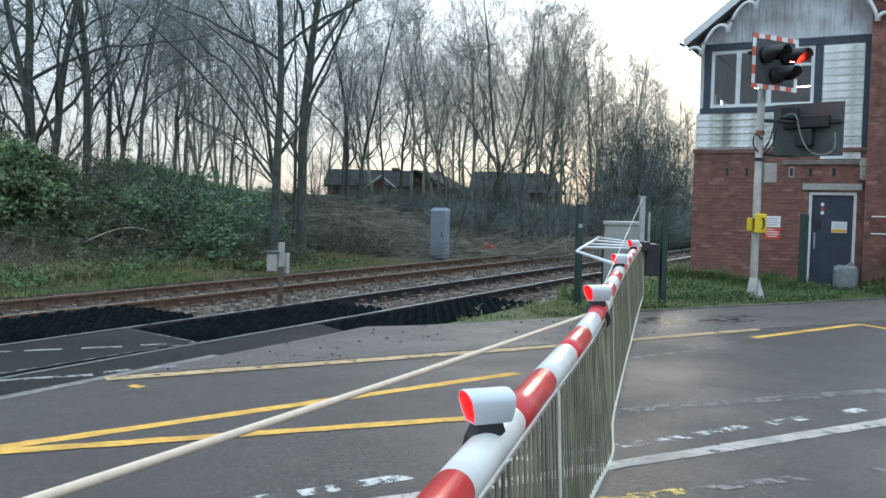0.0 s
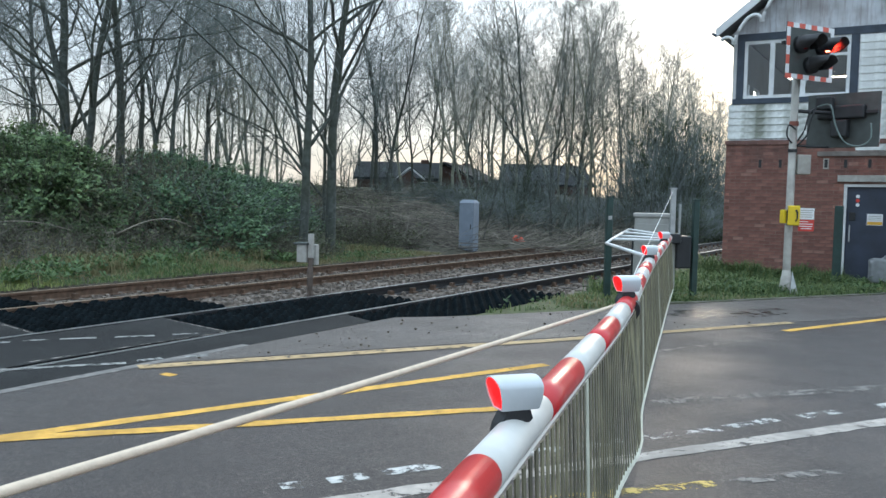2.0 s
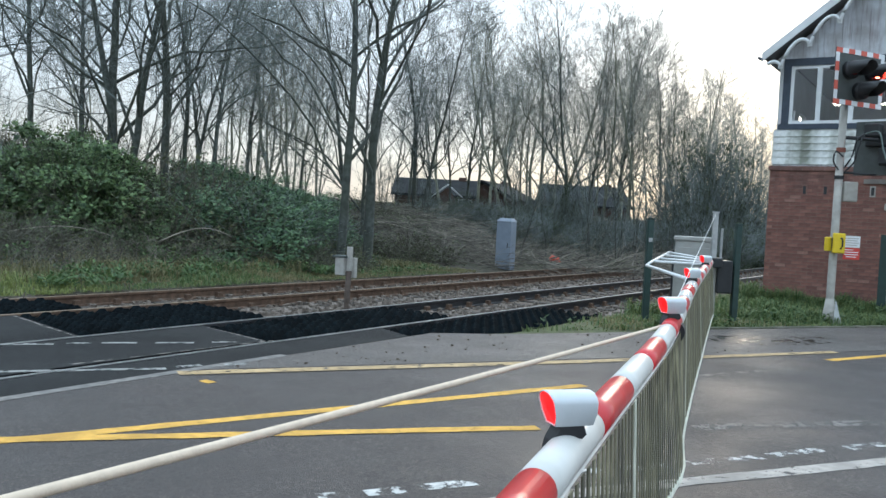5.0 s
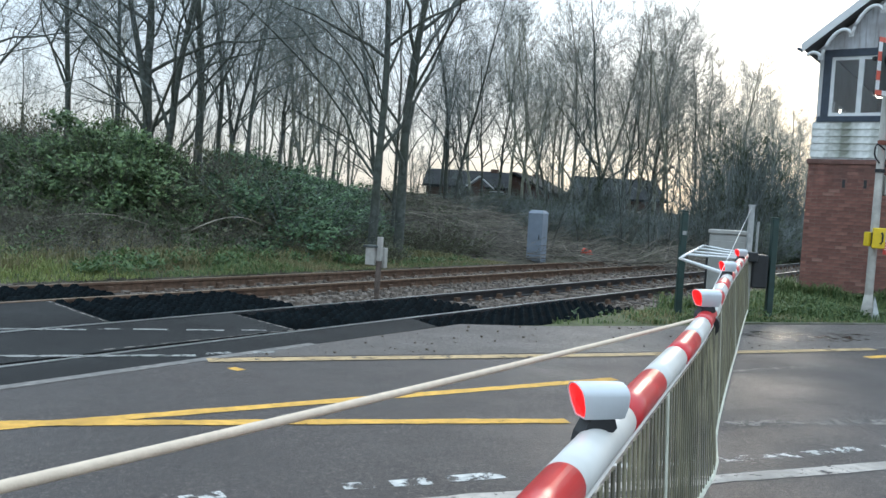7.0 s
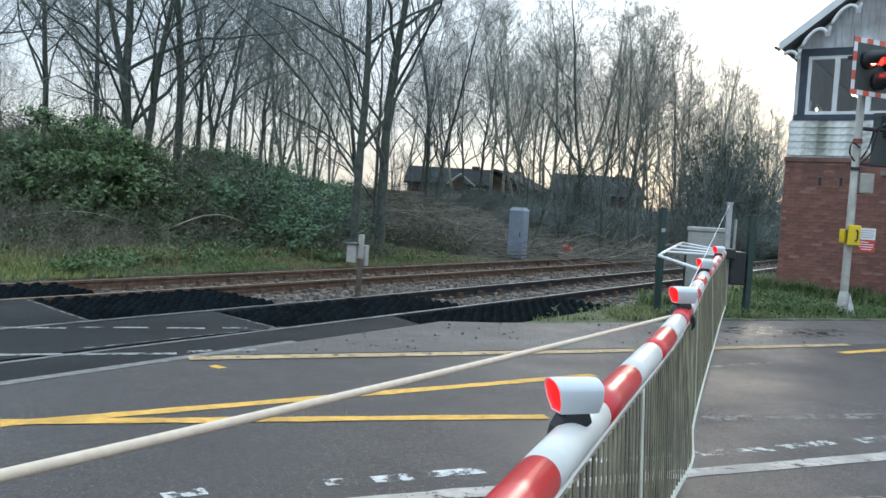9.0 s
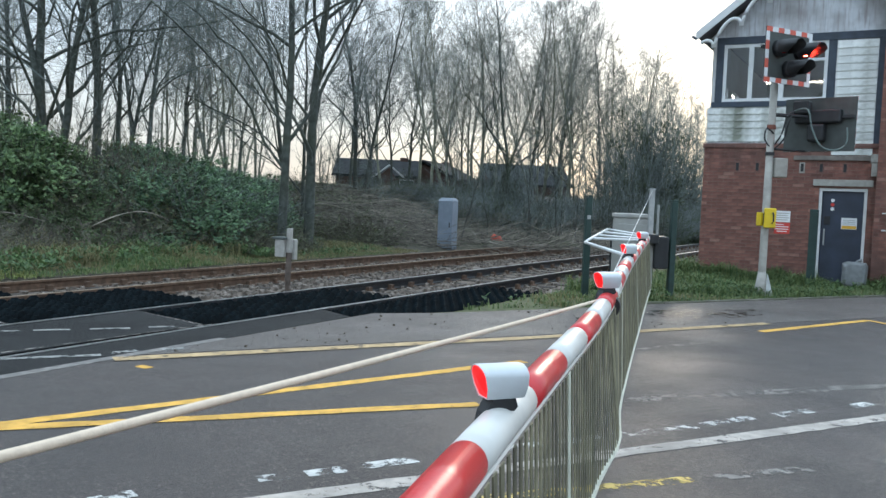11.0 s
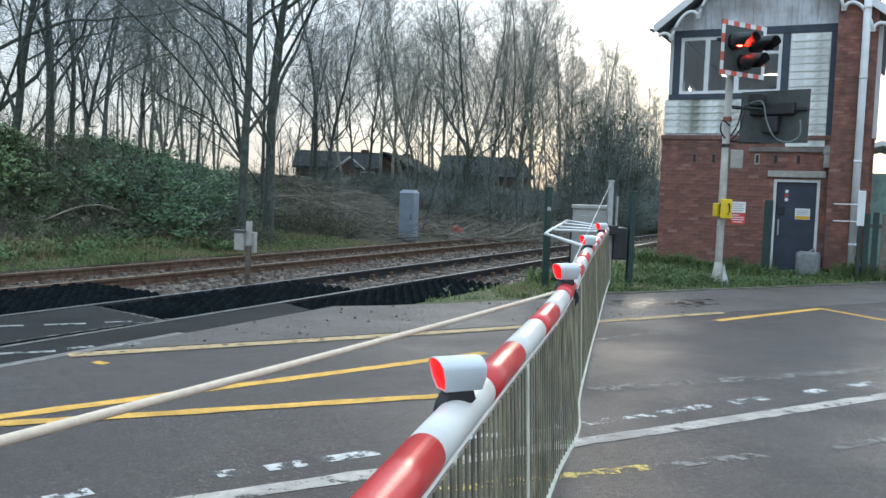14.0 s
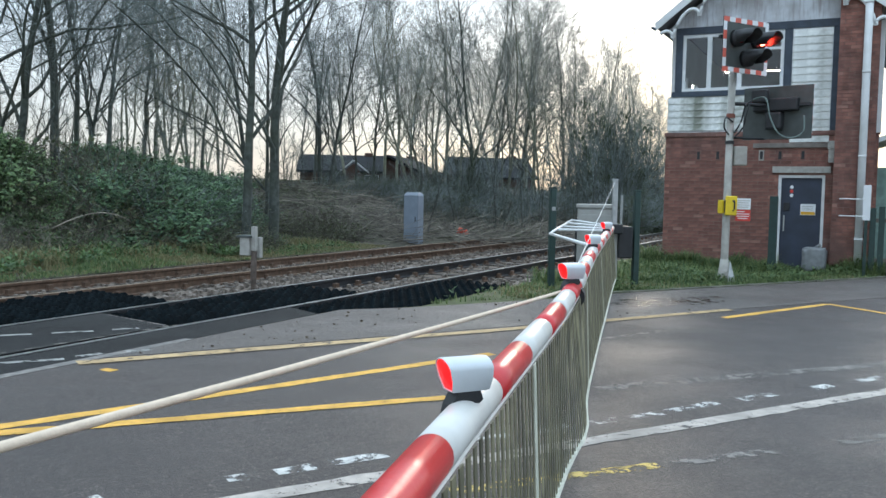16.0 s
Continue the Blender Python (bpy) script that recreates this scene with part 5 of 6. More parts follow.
def grow_tree(seed, h, r0, stems, first, kids, spread, twig_r, bow, up, reach):
    """Stems that fork into bent limbs, branches and twigs: trunk and limbs in one mesh, finer wood in another."""
    rnd = random.Random(seed)
    wood, fine = Mesh(), Mesh()

    def grow(p, d, ln, r, level):
        n = (12, 8, 5, 3, 2)[level]
        tip = max(r * (0.16, 0.22, 0.3, 0.5, 0.6)[level], twig_r * 0.6)
        wob = (bow, 0.23, 0.25, 0.26, 0.26)[level]
        pts, rs = limb(wood if level < 2 else fine, p, d, ln, r, tip, n, (8, 5, 3, 3, 3)[level], rnd, wob, 0.03 if level == 0 else up)
        if level == 4 or kids[level] == 0:
            return
        lo = first if level == 0 else 0.22
        turn = rnd.uniform(0, 6.28)
        for k in range(kids[level]):
            t = lo + (0.98 - lo) * (k + rnd.random()) / kids[level]
            i = min(n - 1, int(t * n))
            q = pts[i].lerp(pts[i + 1], t * n - i)
            e = (pts[i + 1] - pts[i]).normalized()
            turn += 2.4 + rnd.uniform(-0.7, 0.7)
            s = e.cross(Vector((math.cos(turn), math.sin(turn), 0.2)))
            if s.length < 0.2:
                s = e.cross(Vector((0.3, 0.2, 1)))
            s.normalize()
            splay = spread * rnd.uniform(0.55, 1.3) * (1 if level == 0 else 0.85)
            rr = (rs[i] + (rs[i + 1] - rs[i]) * (t * n - i)) * rnd.uniform(0.32, 0.6)
            if level == 0:
                l2 = (ln * (1 - t) * 0.46 + ln * 0.15) * reach * rnd.uniform(0.7, 1.2)
            else:
                l2 = ln * rnd.uniform(0.32, 0.62) * (1.15 - 0.5 * t) + 0.1
            grow(q, e + s * splay, l2, max(rr, twig_r * (0.75 if level > 2 else 1.1)), level + 1)

    for k in range(stems):
        az = rnd.uniform(0, 6.28)
        lean = 0.03 if stems == 1 else rnd.uniform(0.06, 0.2)
        hh = h * (1 if k == 0 else rnd.uniform(0.75, 0.97))
        off = 0.15 if stems > 1 else 0.0
        grow(Vector((off * math.cos(az), off * math.sin(az), -0.3)), Vector((math.cos(az) * lean, math.sin(az) * lean, 1)), hh, r0 * (1 if k == 0 else 0.8), 0)
    return wood, fine


def tree_meshes(bark, twig, *args):
    wood, fine = grow_tree(*args)
    return wood.data("trunk", True, bark), fine.data("crown", False, twig)


BROAD = [tree_meshes(m_bark, m_twig, 16, 13.5, 0.145, 1, 0.16, (18, 10, 6, 3), 0.8, 0.0046, 0.035, 0.06, 0.95),
         tree_meshes(m_bark, m_twig, 12, 12.5, 0.12, 2, 0.14, (12, 9, 6, 3), 0.85, 0.0046, 0.05, 0.05, 1.0),
         tree_meshes(m_bark, m_twig, 13, 12.5, 0.16, 3, 0.10, (12, 9, 6, 3), 1.2, 0.0046, 0.055, 0.01, 1.15),
         tree_meshes(m_bark, m_twig, 19, 13.0, 0.13, 1, 0.17, (18, 10, 6, 3), 0.95, 0.0046, 0.05, 0.04, 1.05)]
SLIM = [tree_meshes(m_bark_pale, m_twig_pale, 21, 11.0, 0.105, 1, 0.16, (20, 8, 5, 2), 0.72, 0.0049, 0.045, 0.05, 0.8),
        tree_meshes(m_bark_pale, m_twig_pale, 22, 11.0, 0.09, 2, 0.16, (13, 7, 5, 2), 0.7, 0.0049, 0.055, 0.05, 0.78),
        tree_meshes(m_bark_pale, m_twig_pale, 23, 11.0, 0.075, 3, 0.16, (10, 7, 5, 2), 0.7, 0.0049, 0.06, 0.05, 0.78),
        tree_meshes(m_bark, m_twig, 24, 11.0, 0.095, 1, 0.15, (20, 8, 5, 2), 0.8, 0.0049, 0.055, 0.05, 0.85)]
SAPLING = [tree_meshes(m_bark, m_twig, 25 + i, 11.0, 0.09, 1 + i, 0.1, (15 - 3 * i, 6, 3, 0), 0.62, 0.009, 0.06, 0.05, 0.62) for i in range(3)]


def height_at(x, y):
    return bank(x * 0.883 - y * 0.469, x * 0.469 + y * 0.883)


def tree(kind, x, y, s, rz, label, group):
    t = thing("tree", pose(x, y, height_at(x, y) - 0.1, 0, 0, rz) @ Matrix.Scale(s, 4), label, "tree", group)
    wood, fine = kind
    part("trunk", wood, None, t)
    part("crown", fine, None, t)
    return t


def across(px, y):
    """Plan x of a sight line that leaves the eye at the slope px / 1520, at the plan depth y."""
    return y * math.tan(math.atan((px - 784) / 1520) + 0.036)


NEAR_T = "tall bare broadleaf tree with dark bark on the bank"
for k, px, y, s, rz in ((3, 422, 21.5, 0.98, 60), (0, 474, 22.6, 1.02, 290), (1, 452, 25.5, 0.7, 30), (2, 8, 23.5, 1.0, 90), (0, 88, 26, 1.0, 130), (1, 560, 39, 0.9, 75), (1, 170, 34, 0.9, 250), (2, -400, 30, 1.0, 77), (3, -180, 29, 0.95, 200), (0, -70, 33, 0.9, 20), (1, 130, 31, 0.85, 100)):
    tree(BROAD[k], across(px, y), y, s, rz, NEAR_T, "tall trees on the bank")
rnd = random.Random(8)
SLIM_L = "slender bare tree with pale upright branches"
for px, y, h in ((212, 38, 10.5), (243, 40, 11), (280, 41, 10), (327, 40, 11), (378, 44, 10.5), (300, 39, 10.5), (345, 43, 9), (262, 43, 10), (90, 44, 9), (-60, 40, 10), (-280, 46, 8),
                 (620, 46, 8.5), (585, 52, 9), (545, 45, 9.5), (606, 49, 10), (648, 47, 10), (668, 51, 10.5), (690, 46, 10.5), (724, 44, 10.5), (748, 47, 11.5), (775, 45, 11.5), (802, 43, 12), (832, 42, 12.5), (858, 46, 12), (884, 44, 11.5), (906, 48, 12), (930, 45, 11.5), (955, 44, 11),
                 (985, 47, 11.5), (1008, 44, 10.5), (1034, 48, 11), (1060, 46, 10.2), (1084, 50, 10.4), (1108, 48, 9.2), (1132, 52, 9.2), (1156, 55, 8.5), (1180, 58, 8.5), (1205, 60, 8), (520, 56, 9), (350, 52, 9),
                 (765, 54, 12.5), (920, 52, 12.5), (710, 62, 11), (870, 62, 12.5), (1020, 64, 11.5), (1095, 68, 11), (1150, 72, 10.5)):
    k = rnd.randrange(4) if px > 640 else rnd.choice((1, 2, 3, 3))
    tree(SLIM[k], across(px, y), y, h / 11.0 * 1.0, rnd.uniform(0, 360), SLIM_L, "slender trees behind the line")


def leaf_cloud(seed, rx, ry, rz, n, size, twigs, twig_r=0.006):
    """Leaves and stems of a bush with an uneven outline."""
    rnd = random.Random(seed)
    lv, st = Mesh(), Mesh()
    for j in range(n):
        if j % 38 == 0:
            c = Vector((rnd.gauss(0, 1), rnd.gauss(0, 1), abs(rnd.gauss(0, 1)))).normalized()
            k = (0.35 + 0.65 * rnd.random() ** 0.45) * (1 + 0.6 * noise.noise(c * 2.3 + Vector((seed, 0, 0))) + 0.2 * noise.noise(c * 6 + Vector((0, seed, 0))))
            tuft = rnd.uniform(0.06, 0.15)
        a = c
        p = Vector((c.x * rx * k + rnd.gauss(0, tuft), c.y * ry * k + rnd.gauss(0, tuft), max(0.02, c.z * rz * k + rnd.gauss(0, tuft * 0.8))))
        s = size * rnd.uniform(0.6, 1.3)
        u = Vector((rnd.gauss(0, 1), rnd.gauss(0, 1), rnd.gauss(0, 0.5))).normalized()
        v = u.cross(a + Vector((rnd.gauss(0, 0.5), rnd.gauss(0, 0.5), 0.4))).normalized()
        w = u.cross(v) * s * 0.2
        lv.add([p - u * s, p + v * s * 0.55 + w, p + u * s, p - v * s * 0.55 + w], [(0, 1, 2), (0, 2, 3)])
    for _ in range(twigs):
        a = rnd.uniform(0, 6.28)
        q = Vector((math.cos(a) * rx * rnd.random() * 0.7, math.sin(a) * ry * rnd.random() * 0.7, 0))
        d = Vector((math.cos(a) * rnd.uniform(0.1, 1), math.sin(a) * rnd.uniform(0.1, 1), 1.2))
        limb(st, q, d, rz * rnd.uniform(0.8, 1.35), twig_r * 1.4, twig_r * 0.5, 6, 3, rnd, 0.16, -0.1)
    return st, lv


def bush_meshes(seed, rx, ry, rz, n, size, twigs, leaf, stem, tr=0.006):
    st, lv = leaf_cloud(seed, rx, ry, rz, n, size, twigs, tr)
    return st.data("twig_mass", False, stem), lv.data("leaves", False, leaf)


IVY = [bush_meshes(31 + i, 1.5, 1.3, 1.7, 8500, 0.052, 120, m_ivy, m_twig) for i in range(2)]
LAUREL = [bush_meshes(36 + i, 1.5, 1.3, 1.75, 9500, 0.055, 140, m_laurel, m_thicket) for i in range(2)]


def tangle_meshes(seed, rx, ry, rz, n, short, leaves, stem):
    """A thicket of arching, crossing stems with side twigs and a few leaves."""
    rnd = random.Random(seed)
    st, lv = Mesh(), Mesh()
    for _ in range(n):
        a = rnd.uniform(0, 6.28)
        k = math.sqrt(rnd.random())
        q = Vector((math.cos(a) * rx * k, math.sin(a) * ry * k, 0))
        d = Vector((rnd.gauss(0, 0.7), rnd.gauss(0, 0.7), 1.0))
        pts, _r = limb(st, q, d, rz * rnd.uniform(0.8, 1.7) * (1.15 - 0.6 * k), 0.005 + 0.007 * rnd.random() ** 2, 0.0035, 6, 3, rnd, 0.2, -0.13)
        for _ in range(short):
            i = rnd.randrange(1, 6)
            e = Vector((rnd.gauss(0, 1), rnd.gauss(0, 1), rnd.gauss(0.2, 0.7)))
            limb(st, pts[i], e, rnd.uniform(0.12, 0.45), 0.0035, 0.0022, 2, 3, rnd, 0.25, -0.05)
        for _ in range(leaves):
            p = pts[rnd.randrange(2, 7)] + Vector((rnd.gauss(0, 0.06), rnd.gauss(0, 0.06), rnd.gauss(0, 0.06)))
            u = Vector((rnd.gauss(0, 1), rnd.gauss(0, 1), rnd.gauss(0, 0.5))).normalized()
            v = u.cross(Vector((rnd.gauss(0, 0.6), rnd.gauss(0, 0.6), 1))).normalized()
            s = rnd.uniform(0.02, 0.05)
            lv.add([p - u * s, p + v * s * 0.6, p + u * s, p - v * s * 0.6], [(0, 1, 2, 3)])
    return st.data("twig_mass", False, stem), lv.data("leaves", False, m_bramble)


PALE = tangle_meshes(47, 1.3, 0.9, 0.85, 70, 6, 4, m_stick)
BRAM = [tangle_meshes(41 + i, 1.5, 1.2, 1.0, 230, 4, (5, 2, 8)[i], m_thicket) for i in range(3)]
DARK = [bush_meshes(51 + i, 1.7, 1.5, 2.2, 7600, 0.042, 260, m_conifer, m_twig, 0.008) for i in range(2)]


def bush(kind, px, y, s, rz, label, group, name="bush", dz=0.0, sz=1.0):
    x = across(px, y)
    t = thing(name, pose(x, y, height_at(x, y) - 0.12 + dz, 0, 0, rz) @ Matrix.Diagonal((s, s, s * sz, 1)), label, "bush", group)
    part("twig_mass", kind[0], None, t)
    part("leaves", kind[1], None, t)


IL, BL, DL = "dense dark green ivy-covered evergreen shrub on the bank", "tangled brown bramble thicket with few leaves", "dark scrubby undergrowth beneath the bare trees"
def bush_at(kind, x, y, s, rz, label, group, sz=1.0):
    t = thing("bush", pose(x, y, height_at(x, y) - 0.12, 0, 0, rz) @ Matrix.Diagonal((s, s, s * sz, 1)), label, "bush", group)
    part("twig_mass", kind[0], None, t)
    part("leaves", kind[1], None, t)


for i in range(30):
    u = 8.0 + i * 0.5 + rnd.uniform(-0.4, 0.4)
    w = 16.4 + rnd.uniform(0, 2.6) - max(0, (u - 10) * 0.1)
    bush_at(BRAM[i % 3], 0.469 * u - 0.883 * w, 0.883 * u + 0.469 * w, rnd.uniform(0.4, 1.15), rnd.uniform(0, 360), BL, "brambles on the bank", rnd.uniform(0.7, 1.3))
for i in range(15):
    u = 7.5 + i * 0.5 + rnd.uniform(-0.3, 0.3)
    w = 14.6 + rnd.uniform(0, 1.6) - max(0, (u - 10) * 0.1)
    bush_at(PALE, 0.469 * u - 0.883 * w, 0.883 * u + 0.469 * w, rnd.uniform(0.6, 1.0), rnd.uniform(0, 360), "pale dead bramble stems before the thicket", "dead brambles on the bank", rnd.uniform(0.8, 1.2))
for i in range(14):
    u = -1 + i * 0.68 + rnd.uniform(-0.3, 0.3)
    w = 15.9 + rnd.uniform(0, 1.4)
    bush_at(IVY[i % 2] if i % 3 else BRAM[0], 0.469 * u - 0.883 * w, 0.883 * u + 0.469 * w, rnd.uniform(0.3, 0.55), rnd.uniform(0, 360), IL if i % 3 else BL, "shrubs on the bank", rnd.uniform(0.7, 1.1))
LL = "bushy laurel shrub with large glossy green leaves"
for px, y, s, z in ((-330, 21.0, 1.0, 0.8), (-255, 20.5, 1.0, 0.75), (-185, 20.2, 1.05, 0.8), (-120, 20.8, 1.35, 1.0), (-62, 20.3, 1.2, 1.05), (-15, 20.6, 1.25, 1.0), (32, 20.1, 0.95, 0.95), (-90, 22.5, 1.3, 1.0), (55, 19.6, 0.7, 0.8)):
    bush(LAUREL[abs(px) % 2], px, y, s, px * 7 % 360, LL, "laurels on the bank", sz=z)
for i in range(13):
    px = 55 + i * 11 + rnd.uniform(-6, 6)
    bush(BRAM[i % 3], px, 20.6 + rnd.uniform(0, 3), rnd.uniform(1.1, 1.6), rnd.uniform(0, 360), BL, "brambles on the bank", sz=rnd.uniform(1.1, 1.5))
for i in range(6):
    bush(BRAM[i % 3], -330 + i * 34, 23 + rnd.uniform(0, 3), rnd.uniform(1.1, 1.4), rnd.uniform(0, 360), BL, "brambles on the bank", sz=1.2)
for i in range(12):
    px = 165 + i * 20 + rnd.uniform(-8, 8)
    y = 20.8 + rnd.uniform(0, 3.0) + (2.5 if px > 340 else 0)
    k = 1.25 - (px - 165) * 0.0018
    bush(IVY[i % 2], px, y, k * rnd.uniform(0.75, 1.1), rnd.uniform(0, 360), IL, "shrubs on the bank", sz=rnd.uniform(0.75, 1.0))
    bush(BRAM[i % 3], px + 8, y - 0.5, k * rnd.uniform(0.8, 1.1), rnd.uniform(0, 360), BL, "brambles on the bank", sz=1.2)
for i in range(13):
    bush(IVY[i % 2], 150 + i * 18, 27 + rnd.uniform(0, 4), rnd.uniform(0.8, 1.0), rnd.uniform(0, 360), IL, "shrubs on the bank", sz=0.8)
for i in range(9):
    bush(BRAM[i % 3], 362 + i * 9, 20.0 + i * 0.24 + rnd.uniform(0, 0.8), rnd.uniform(0.5, 0.85), rnd.uniform(0, 360), BL, "brambles on the bank")
for i in range(36):
    px = 560 + i * 18 + rnd.uniform(-10, 10)
    y = 37 + rnd.uniform(0, 9)
    k = rnd.uniform(0.6, 0.95) if px > 700 else rnd.uniform(0.4, 0.55)
    bush(DARK[i % 2], px, y, k, rnd.uniform(0, 360), DL, "undergrowth behind the line", sz=0.9)
for px, y, s, z in ((1045, 41, 1.0, 2.7), (1072, 42, 1.0, 2.5), (1094, 42, 1.0, 2.3), (1100, 44, 1.2, 1.9), (1130, 46, 1.2, 1.5), (1010, 44, 1.1, 1.4), (820, 41, 0.7, 2.4)):
    bush(DARK[0], px, y, s, px * 3 % 360, "dark evergreen tree among the bare trunks", "evergreens behind the line", "evergreen_tree", 0, z)


for i in range(46):
    px = 470 + i * 15.5 + rnd.uniform(-12, 12)
    y = 31 + rnd.uniform(0, 17)
    if 585 < px < 690:
        continue
    tree(SAPLING[i % 3], across(px, y), y, rnd.uniform(0.2, 0.42), rnd.uniform(0, 360), "bare sapling in the undergrowth behind the line", "saplings behind the line")
for i in range(16):
    px = -40 + i * 28 + rnd.uniform(-9, 9)
    y = 27 + rnd.uniform(0, 9)
    tree(SAPLING[i % 3], across(px, y), y, rnd.uniform(0.22, 0.42), rnd.uniform(0, 360), "bare sapling among the trees on the bank", "saplings on the bank")
for i in range(16):
    px = 505 + i * 30 + rnd.uniform(-12, 12)
    y = 28 + rnd.uniform(0, 8)
    bush(BRAM[i % 3], px, y, rnd.uniform(0.3, 0.6), rnd.uniform(0, 360), BL, "brambles on the bank")


for i in range(14):
    bush(BRAM[i % 3], 450 + i * 12 + rnd.uniform(-5, 5), 33 + rnd.uniform(0, 6), rnd.uniform(0.7, 1.0), rnd.uniform(0, 360), BL, "brambles on the bank", sz=rnd.uniform(0.8, 1.1))
for i in range(16):
    bush(BRAM[i % 3], 690 + i * 22 + rnd.uniform(-9, 9), 33 + rnd.uniform(0, 5), rnd.uniform(0.35, 0.65), rnd.uniform(0, 360), BL, "brambles on the bank", sz=rnd.uniform(0.8, 1.1))


def brush_pile():
    """Cut branches strewn over the bank."""
    me, pale = Mesh(), Mesh()
    r = random.Random(77)
    for _ in range(2600):
        px, y = r.uniform(490, 1020), 25.5 + 13 * r.random() ** 0.8
        x = across(px, y)
        a = r.choice((r.gauss(0.2, 0.5), r.uniform(0, 3.14)))
        ln = 0.4 + 2.2 * r.random() ** 2
        d = Vector((math.cos(a), math.sin(a) * 0.7, r.gauss(0.05, 0.28)))
        limb(pale if r.random() < 0.06 else me, Vector((x, y, height_at(x, y) + 0.35 * r.random() ** 2)), d, ln, 0.004 + 0.026 * r.random() ** 4, 0.004, 4, 3, r, 0.16, -0.01)
    for _ in range(420):
        px, y = r.uniform(500, 700), r.uniform(28, 38)
        x = across(px, y)
        d = Vector((1, r.uniform(-0.5, 0.5), -0.16 + r.gauss(0, 0.16)))
        limb(pale if r.random() < 0.12 else me, Vector((x - 1, y, height_at(x, y) + 0.9 * r.random())), d, r.uniform(1.2, 3.2), 0.012, 0.005, 5, 3, r, 0.11, -0.01)
    solid("brush_pile", me, m_stick, pose(0, 0, 0), "heap of brown cut branches strewn over the bank", "brush pile", kind="stuff")
    solid("peeled_branches", pale, m_stick_pale, pose(0, 0, 0), "pale peeled branches among the brush", "brush pile", kind="stuff")


brush_pile()


def arching_stems():
    me = Mesh()
    for x0, y0, z0, ln, az in ((-11.1, 17.3, -0.15, 2.9, 4), (-7.5, 17.9, -0.05, 1.6, 6)):
        pts = []
        for i in range(12):
            t = i / 11
            pts.append((x0 + math.cos(radians(az)) * ln * t, y0 + 0.2 * math.sin(t * 3), z0 + 0.5 + 0.5 * math.sin(math.pi * (0.1 + 0.66 * t))))
        me.tube(pts, [0.016 - 0.009 * i / 11 for i in range(12)], 5)
    solid("bramble_stems", me, m_stick_pale, pose(0, 0, 0), "pale arching bramble stems over the verge", "bramble", kind="stuff", smooth=True)


arching_stems()


def blades(me, x, y, z, h, r, n):
    for _ in range(n):
        a = r.uniform(0, 6.28)
        p = Vector((x + r.gauss(0, 0.05), y + r.gauss(0, 0.05), z))
        d = Vector((math.cos(a), math.sin(a), 0))
        s = Vector((-d.y, d.x, 0)) * r.uniform(0.005, 0.011)
        k = h * r.uniform(0.5, 1.3)
        q = p + d * k * 0.25 + Vector((0, 0, k * 0.7))
        e = p + d * k * r.uniform(0.4, 1.1) + Vector((0, 0, k * r.uniform(0.35, 1.0)))
        me.add([p - s, p + s, q + s * 0.7, q - s * 0.7, e], [(0, 1, 2, 3), (3, 2, 4)])


